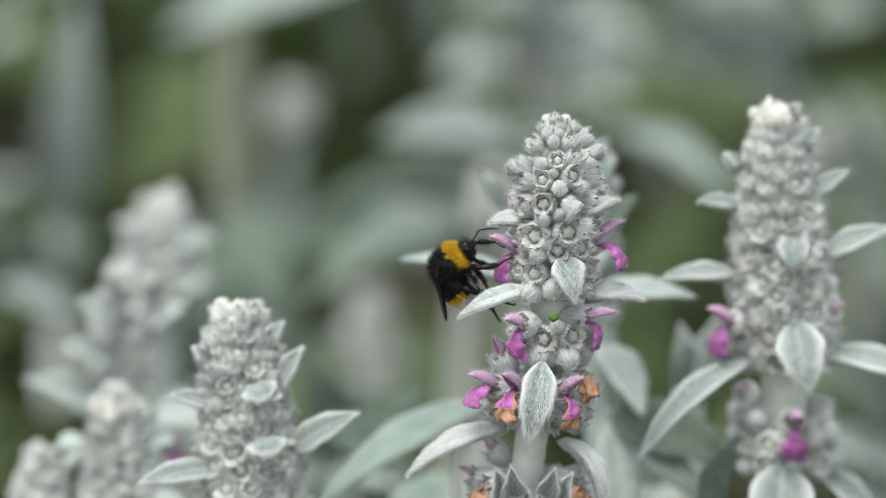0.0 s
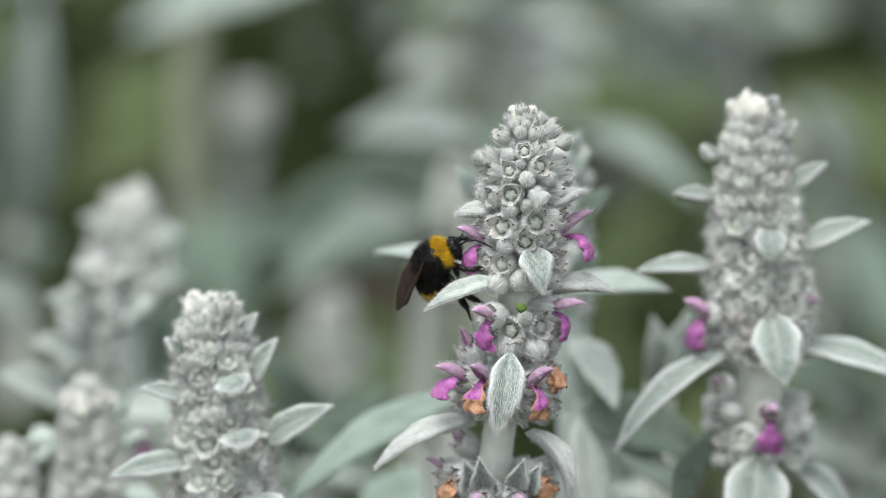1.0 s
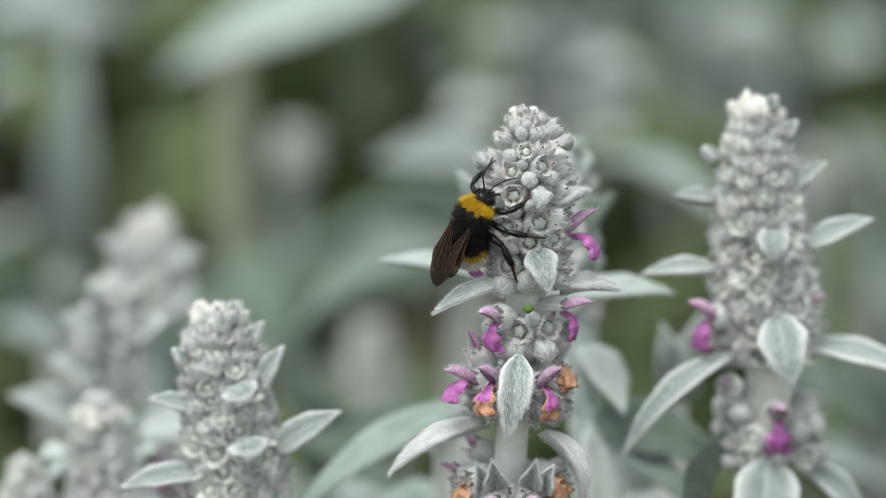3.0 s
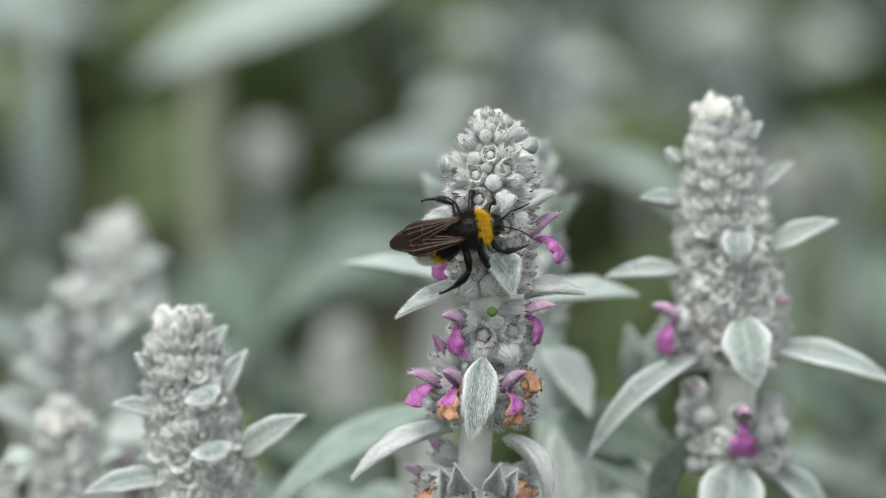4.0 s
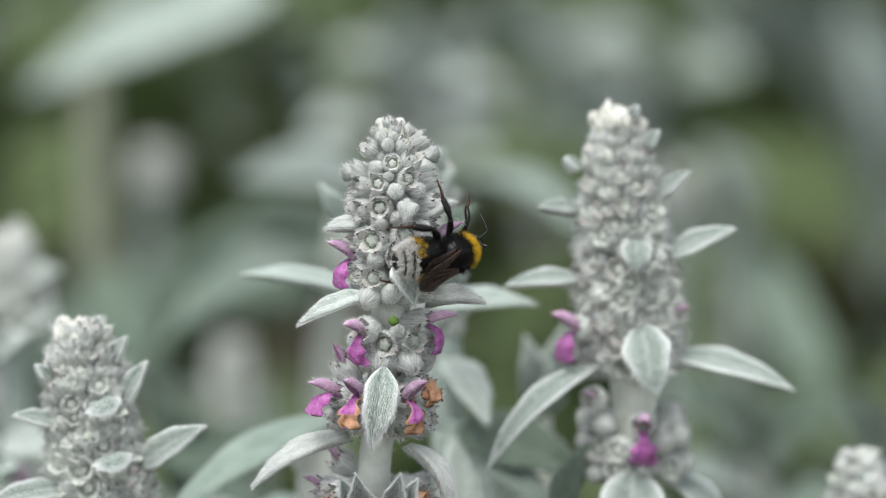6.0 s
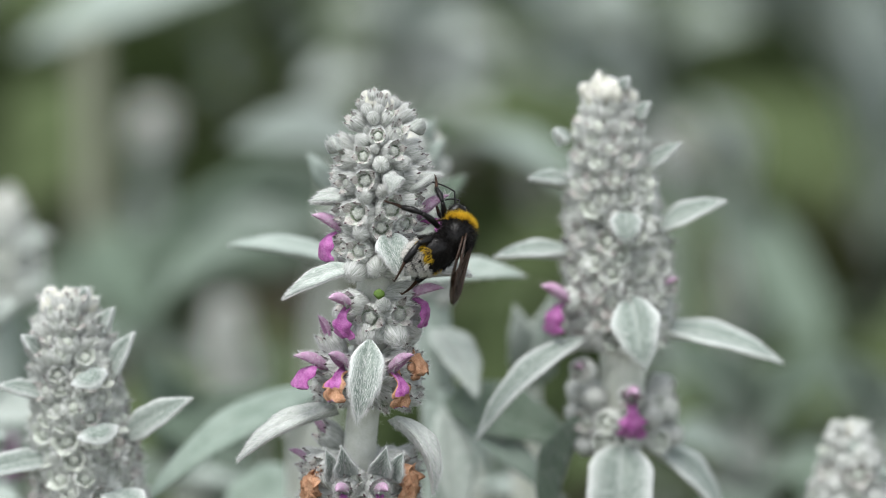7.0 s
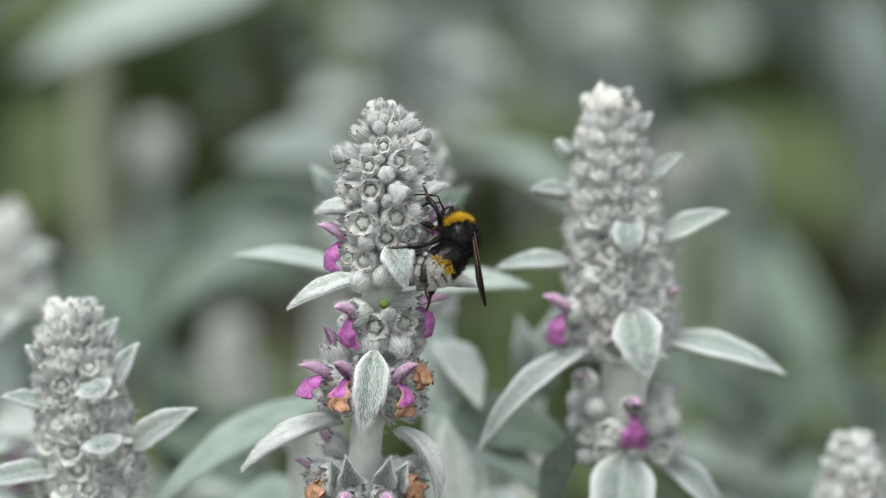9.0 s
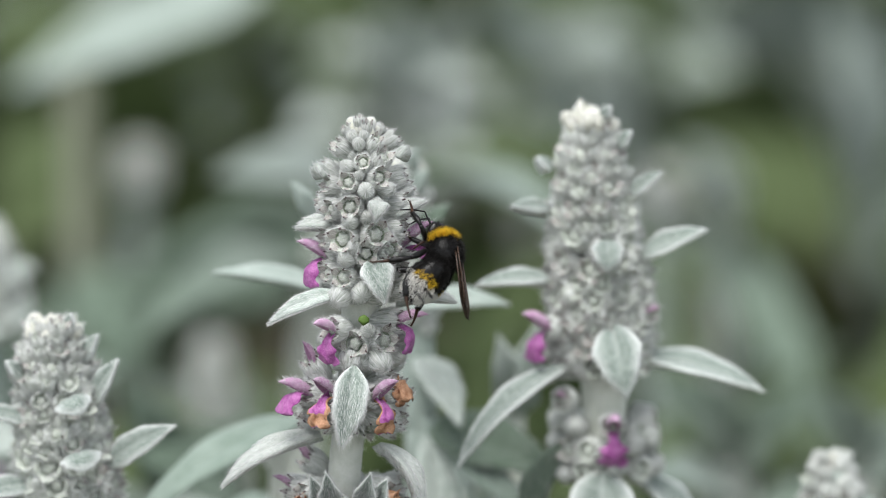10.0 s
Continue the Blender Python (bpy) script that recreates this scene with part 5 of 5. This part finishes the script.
def bumblebee(label):
    bee = tagged(new("bumblebee"), label, "bumblebee", "bumblebees")
    v, f = ball((3.4, 3.0, 2.9), (0, 0, 0))
    thorax = part("thorax", mesh_of("thorax", [(v, f, CHITIN)]), bee)
    collar = lambda p: (p[:, 0] > 1.75 + 0.2 * np.sin(p[:, 1] * 5)) & (p[:, 2] > -1.4)
    fur("collar_fur", v, f, 5200, collar, FUR_YELLOW, thorax, 1.45, "golden yellow collar of fur", 0.1)
    fur("thorax_fur", v, f, 4200, lambda p: ~collar(p), FUR_BLACK, thorax, 1.5, "black fur", 0.35)
    v, f = ball((1.5, 1.75, 2.1), (0, 0, 0))
    head = part("head", mesh_of("head", [(v, f, CHITIN)]), bee, "", pose(4.0 * MM, 0, -0.8 * MM, 0, 18, 0))
    fur("head_fur", v, f, 1100, lambda p: p[:, 0] > -1.2, FUR_BLACK, head, 0.8, "black facial fur", 0.0)
    for side in (1, -1):
        ev, ef = ball((0.8, 0.45, 1.5), (0.3, 1.5 * side, 0.1), 10, 12)
        part("eye", mesh_of("eye", [(ev, ef, CHITIN)]), head, "glossy black compound eye")
        g = limb([(1.4, 0.55 * side, 1.0), (2.6, 1.2 * side, 2.0), (3.1, 1.5 * side, 2.5)], [0.16, 0.13, 0.12], CHITIN)
        g += limb([(3.1, 1.5 * side, 2.5), (5.0, 2.2 * side, 1.8), (6.7, 3.2 * side, 0.6)], [0.14, 0.15, 0.12], CHITIN)
        part("antenna", mesh_of("antenna", g), head)
    part("proboscis", mesh_of("proboscis", limb([(1.0, 0, -1.9), (1.7, 0, -3.0), (2.3, 0, -4.2)], [0.3, 0.22, 0.1], CHITIN_BROWN)), head, "brown sucking tongue")
    v, f = ball((5.0, 3.8, 3.2), (-4.3, 0, -0.5), 18, 20, taper=0.12)
    abdomen = part("abdomen", mesh_of("abdomen", [(v, f, CHITIN)]), bee, "", pose(-2.6 * MM, 0, -0.2 * MM))
    wavy = lambda p: p[:, 0] + 0.25 * np.sin(p[:, 1] * 4) + 0.2 * np.sin(p[:, 2] * 5)
    top = lambda p: p[:, 2] > -2.6
    fur("abdomen_fur", v, f, 3600, lambda p: (wavy(p) > -3.4) | ~top(p) | ((wavy(p) > -4.9) & ((np.abs(p[:, 1]) < 1.5) | (p[:, 2] < -1.3))), FUR_BLACK, abdomen, 1.0, "black fur", 0.7)
    fur("yellow_band", v, f, 1900, lambda p: (wavy(p) <= -3.4) & (wavy(p) > -4.9) & (p[:, 2] >= -1.3) & (np.abs(p[:, 1]) >= 1.5), FUR_YELLOW, abdomen, 1.1, "golden yellow fur patches on both flanks", 0.7)
    pale = lambda p: (wavy(p) <= -4.9) & (wavy(p) > -8.6) & (p[:, 2] > -3.2)
    stripe = lambda p: (np.abs((p[:, 0] + 6.0) % 1.5 - 0.3) < 0.24) & (np.abs(p[:, 1]) < 2.4)
    fur("white_tail", v, f, 4200, lambda p: pale(p) & ~stripe(p), FUR_WHITE, abdomen, 1.05, "white tail fur", 0.7)
    fur("tail_stripes", v, f, 360, lambda p: pale(p) & stripe(p), FUR_BLACK, abdomen, 0.8, "dark cross stripes in the tail", 0.7)
    fur("tail_tip", v, f, 500, lambda p: (wavy(p) <= -8.6) & top(p), FUR_BLACK, abdomen, 0.8, "black tip of the tail", 0.7)
    wings = {}
    for side in (1, -1):
        for name, span, wide, start, aft, rise in (("forewing", 13.2, 3.6, (-0.9, 1.8, 2.5), 0.10, 0.0), ("hindwing", 9.8, 2.9, (-1.6, 2.0, 2.3), 0.20, -0.25)):
            L, W = 18, 9
            t = np.linspace(0, 1, L)[:, None]
            s = np.linspace(0, 1, W)[None]
            chord = wide * (0.22 + 0.85 * np.clip(t / 0.68, 0, 1) ** 1.2) * np.sqrt(np.clip(1 - (np.clip(t - 0.66, 0, 1) / 0.345) ** 2, 0.004, 1))
            x = -span * t + 0 * s
            y = (0.55 - s) * chord * side
            z = -0.45 * t - 0.35 * (s - 0.3) ** 2 * chord * 0.35 + 0.07 * np.sin(16 * s + 5 * t) * t
            flat = np.stack([x, y + 0 * x, z + 0 * x], -1) * MM
            ring = np.concatenate([flat + [0, 0, 0.015 * MM], (flat - [0, 0, 0.015 * MM])[:, ::-1]], 1).reshape(-1, 3)
            m = pose(start[0] * MM, start[1] * side * MM, (start[2] + rise + 0.12 * side) * MM, side * 10, 4, side * (10 - 60 * (aft - 0.1)))
            wing = wings[name, side] = part(name, mesh_of(name, [(ring, grid_faces(L, 2 * W, True), WING)]), bee, "smoky brown translucent wing", m)
            lines = []
            for a, b, c in ((0.04, 0.05, 0.10), (0.20, 0.12, 0.05), (0.35, 0.32, 0.34), (0.55, 0.62, 0.68), (0.75, 0.90, 0.95)):
                k = np.linspace(0.02, 0.80 if a > 0.1 else 0.97, 10)
                sv = np.interp(k, [0, 0.5, 1], [a, b, c])
                pts = np.array([[np.interp(sk, s[0], flat[int(kk * (L - 1)), :, q]) for q in range(3)] for kk, sk in zip(k, sv)])
                lines.append((*tube(pts, np.linspace(0.12, 0.05, 10) * MM, 5), VEIN))
            for kk in (0.42, 0.58, 0.72):
                i = int(kk * (L - 1))
                lines.append((*tube(flat[i, 1:7:2] + np.array([[0.5 * MM], [0], [-0.4 * MM]]) * [1, 0, 0], [0.055 * MM] * 3, 5), VEIN))
            for line in lines:
                part("wing_vein", mesh_of("wing_vein", [line]), wing)
    legs = {}
    for name, pts in LEGS.items():
        for side in (1, -1):
            hip, knee, ankle, foot = [np.array([p[0], p[1] * side, p[2]]) for p in pts]
            wide = {"front": 0.85, "middle": 1.0, "hind": 1.15}[name]
            zero = hip * 0
            g = limb([zero, (knee - hip) * 0.5 + [0, 0, 0.3], knee - hip], [0.45 * wide, 0.62 * wide, 0.42 * wide], CHITIN, 160)
            leg = part("leg", mesh_of("leg", g), bee, "", pose(*(hip * MM)))
            part("shin", mesh_of("shin", limb([knee - hip, (knee + ankle) * 0.5 - hip + [0, 0, 0.25], ankle - hip], [0.34 * wide, 0.62 * wide, 0.48 * wide], CHITIN, 200)), leg)
            mid = (ankle + foot) * 0.5 + np.array([0, 0, 0.2])
            g = limb([ankle - hip, mid - hip, foot - hip], [0.34, 0.24, 0.14], CHITIN_BROWN, 60)
            g += limb([foot - hip, foot - hip + [0.35, 0.25 * side, -0.45]], [0.1, 0.05], CHITIN_BROWN)
            g += limb([foot - hip, foot - hip + [0.45, -0.25 * side, -0.35]], [0.1, 0.05], CHITIN_BROWN)
            part("tarsus", mesh_of("tarsus", g), leg, "reddish brown clawed foot")
            legs[name, side] = leg
    return bee, abdomen, legs, head, wings


bee, bee_abdomen, bee_legs, bee_head, bee_wings = bumblebee("furry black bumblebee with a yellow collar and white tail")
visitor, visitor_abdomen, visitor_legs, visitor_head, visitor_wings = bumblebee("second furry bumblebee hovering behind the flowers")


def swing(leg, rows):
    """Key a leg's swing about its hip: seconds, and degrees about x, y and z."""
    p = leg.matrix_basis.translation.copy()
    walk(leg, [(t, pose(p.x, p.y, p.z, *turn)) for t, *turn in rows])


def motions():
    main_at, second_at, third_at = [o.matrix_basis.translation.copy() for o in (main, second, third)]
    walk(bee, [
        (0.00, pose(-0.01568, -0.00301, 0.24065, 32.64, -51.67, -16.24)),
        (0.50, pose(-0.01544, -0.00301, 0.23984, 41.06, -35.97, -19.26)),
        (1.00, pose(-0.01419, -0.00301, 0.24010, 39.39, -39.94, -13.77)),
        (1.50, pose(-0.01415, -0.00301, 0.24006, 43.67, -44.55, -8.59)),
        (2.00, pose(-0.01281, -0.00401, 0.24046, 47.07, -45.17, -28.22)),
        (2.50, pose(-0.01055, -0.00699, 0.24216, 82.47, -40.00, -38.01)),
        (3.00, pose(-0.00688, -0.00999, 0.24960, 73.48, -63.75, -22.02)),
        (3.20, pose(-0.00557, -0.01149, 0.25088, 76.39, -61.11, -33.21)),
        (3.70, pose(-0.00355, -0.01200, 0.25033, 66.80, -34.76, 2.79)),
        (4.30, pose(0.00157, -0.01498, 0.24636, 61.43, -1.06, -21.11)),
        (4.50, pose(0.00209, -0.01498, 0.24515, 62.96, 4.69, -23.39)),
        (5.00, pose(0.00914, -0.01451, 0.24599, 90.04, -4.28, 20.04)),
        (5.50, pose(0.01295, -0.01252, 0.24483, 99.10, -2.09, 32.99)),
        (6.00, pose(0.01454, -0.01201, 0.24572, 102.48, -8.51, 36.66)),
        (6.20, pose(0.01525, -0.01150, 0.24618, 104.10, -10.59, 39.34)),
        (6.80, pose(0.01671, -0.00900, 0.24375, 102.93, -45.90, 50.91)),
        (7.30, pose(0.01692, -0.01050, 0.24415, 66.07, -36.66, 99.42)),
        (7.50, pose(0.01692, -0.01050, 0.24495, 70.35, -41.04, 107.06)),
        (8.00, pose(0.01720, -0.01049, 0.24485, 63.79, -46.34, 111.47)),
        (8.50, pose(0.01683, -0.01049, 0.24541, 61.70, -49.97, 117.81)),
        (9.00, pose(0.01666, -0.01050, 0.24534, 60.56, -52.60, 115.58)),
        (10.00, pose(0.01776, -0.01050, 0.24561, 59.45, -49.50, 109.08)),
    ])
    walk(visitor, [
        (0.00, pose(-0.16243, 0.10000, 0.30159, -1.336, -11.174, -16.555)),
        (1.20, pose(-0.12148, 0.10000, 0.27461, -0.988, -11.000, -17.207)),
        (1.50, pose(-0.09236, 0.10000, 0.26039, -28.634, -36.182, 75.299)),
        (1.80, pose(-0.12275, 0.10000, 0.26208, -0.788, -9.381, -162.563)),
        (3.00, pose(-0.16070, 0.10000, 0.21354, 0.075, 5.230, 108.930)),
        (4.00, pose(-0.11049, 0.10000, 0.19781, -0.511, -9.622, -16.560)),
        (4.30, pose(-0.09518, 0.10000, 0.19629, 1.167, -35.441, -17.406)),
        (4.50, pose(-0.09610, 0.10000, 0.19582, 1.137, -35.465, -17.464)),
        (5.00, pose(-0.09831, 0.10000, 0.19804, 22.543, -41.972, -13.563)),
        (6.00, pose(-0.13072, 0.10000, 0.22911, 23.271, -41.963, -15.388)),
        (10.00, pose(-0.14813, 0.10000, 0.22822, 23.340, -42.231, -15.351)),
    ])
    walk(main, [(t, pose(main_at.x + d * MM, main_at.y, 0, 0, a, 0)) for t, d, a in [(0, -1.56, 0.473), (0.5, 1.4, -0.961), (1, -1.58, 0.107), (1.5, 2.21, -0.739), (2, 4.03, -0.869), (2.5, 3.99, -0.831), (3, 3.08, -0.657), (3.2, 2.928, -0.614), (4.3, 2.092, -0.376), (4.5, 1.94, -0.333), (5, 0, 0.203), (5.5, 0.69, 0.031), (6, 0.3, 0.154), (6.2, 0.59, 0.099), (7.3, 0.73, -0.028), (7.5, 0.65, -0.005), (8, -0.8, 0.363), (8.5, -0.29, 0.259), (9, -0, 0.191), (9.5, 0.98, 0.055), (10, 0.87, 0.016)]])
    walk(second, [(t, pose(second_at.x + d * MM, second_at.y, 0, 0, a, 0)) for t, d, a in [(0, -0.24, -0.057), (0.5, -1.7, 0.368), (1, -1.12, 0.26), (1.5, 0.13, -0.027), (2, -0.13, 0.063), (2.5, 0.06, 0.051), (3, 0.12, 0.028), (3.2, 0.085, 0.029), (4.3, -0.105, 0.036), (4.5, -0.14, 0.037), (5, 0, -0.002), (5.5, 0.01, 0.034), (6, 0.72, -0.117), (6.2, 1.02, -0.178), (7.3, 0.26, 0.015), (7.5, 0.12, 0.04), (8, -0.39, 0.151), (8.5, -0.35, 0.127), (9, 0, 0.009), (9.5, 0, 0.014), (10, 0.08, -0.012)]])
    walk(third, [(t, pose(third_at.x + d * MM, third_at.y, 0, 0, a, 0)) for t, d, a in [(0, -1.36, 0.154), (0.5, -0.28, -0.475), (1, -1.6, 0.145), (1.5, -0.39, -0.026), (2, -0.2, 0.051), (2.5, 0.45, -0.122), (3, 0.25, -0.153), (3.2, 0.459, -0.205), (4.3, 1.611, -0.493), (4.5, 1.82, -0.545), (5, 0, 0.005), (5.5, 1.13, -0.252), (6, 1.99, -0.45), (6.2, 1.684, -0.376), (7.3, -0, 0.033), (7.5, 0.62, -0.13), (8, 0.18, -0.045), (8.5, -0.03, 0.034), (9, -0, 0.02), (9.5, -0.71, 0.283), (10, -1.67, 0.499)]])
    a = bee_abdomen.matrix_basis.translation.copy()
    walk(bee_abdomen, [(t, pose(a.x, a.y, a.z, 0, d, 0)) for t, d in [(0, -82), (0.5, -74), (1, -74), (1.5, -66), (2, -62), (2.5, -36), (3, -34), (3.2, -27), (4.3, -19), (4.5, -22), (5, -4), (5.5, -22), (6, -23), (6.2, -23), (7.3, -75), (7.5, -76), (8, -65), (8.5, -62), (9, -65), (10, -63)]])
    h = bee_head.matrix_basis.translation.copy()
    walk(bee_head, [(t, pose(h.x, h.y, h.z, 0, d, w)) for t, d, w in [(0.0, 40, 0), (1.0, 28, 0), (2.0, 22, -6), (2.5, 20, -12), (3.2, 15, 0), (4.3, 12, -8), (4.6, 16, -4), (5.0, 40, 0), (6.2, 45, 0), (7.3, 50, 0), (8.0, 50, 0), (10.0, 48, 0)]])
    for wing in bee_wings.values():
        rest = wing.matrix_basis.copy()
        walk(wing, [(t, Matrix.Translation(rest.translation) @ pose(0, 0, 0, 0, d, 0) @ rest.to_3x3().to_4x4()) for t, d in [(0, -50), (0.5, -36), (1, -34), (1.5, -35), (2, -30), (2.5, -17), (3, -6), (3.2, -3), (4.3, 7), (4.5, 8), (5, 7), (5.5, 18), (6, 15), (6.2, 15), (7.3, -12), (7.5, -14), (8, -11), (8.5, -9), (9, -10), (10, -9)]])
    swing(bee_legs["front", 1], [(0.0, -45, 0, 0), (2.0, -40, 0, 0), (2.5, -15, 0, 10), (3.2, -20, 0, 0), (4.3, -15, 0, 0), (5.0, 5, 0, 10), (5.5, 5, 0, 25), (6.2, 0, 0, 20), (7.3, -40, -25, 0), (8.0, -45, -30, 0), (10.0, -45, -30, 0)])
    swing(bee_legs["front", -1], [(0.0, 40, 0, 0), (0.5, 30, 10, 0), (1.0, 40, 0, 0), (2.5, 45, 0, 0), (3.2, 20, 0, -10), (4.3, 45, 0, 0), (5.0, 35, 0, 0), (6.2, 50, 0, 0), (10.0, 50, 0, 0)])
    swing(bee_legs["middle", 1], [(0.0, -70, 0, 0), (2.2, -70, 0, 0), (2.5, -60, 0, 15), (3.2, -70, 0, 15), (4.3, -5, 0, -5), (4.7, 0, 0, 8), (5.0, 0, 0, 0), (5.5, 0, 0, 12), (6.2, -15, 0, 15), (7.3, -55, 0, 0), (7.8, -55, 0, 5), (8.0, -60, 0, 40), (10.0, -60, 0, 40)])
    swing(bee_legs["middle", -1], [(0.0, 55, 0, 0), (0.6, 45, 0, 10), (1.0, 60, 0, 0), (2.5, 45, 0, 10), (3.2, 10, 0, 0), (4.3, 75, 0, 0), (4.9, 55, 0, 0), (5.0, 20, 0, -10), (5.2, 60, 0, 0), (6.2, 60, 0, 0), (10.0, 75, 0, 0)])
    swing(bee_legs["hind", 1], [(0.0, -75, -40, -30), (2.0, -75, -40, -30), (2.5, -75, -20, -30), (3.2, -70, 0, -10), (4.3, -20, 0, -20), (4.8, -10, 0, 0), (5.0, 0, 0, 5), (5.5, 0, 0, 12), (6.2, -10, 0, 12), (7.3, -60, 0, 25), (8.2, -65, 0, 25), (8.6, -112, 0, -20), (10.0, -112, 0, -20)])
    swing(bee_legs["hind", -1], [(0.0, 65, -42, 25), (0.8, 60, -42, 25), (2.0, 55, -38, 15), (2.5, 40, -20, 18), (3.2, 25, 0, 20), (4.3, 60, 0, 15), (5.0, 35, 0, 0), (5.5, 45, 0, -10), (6.2, 45, 0, 0), (7.3, 70, 0, 0), (10.0, 70, 0, 0)])


motions()
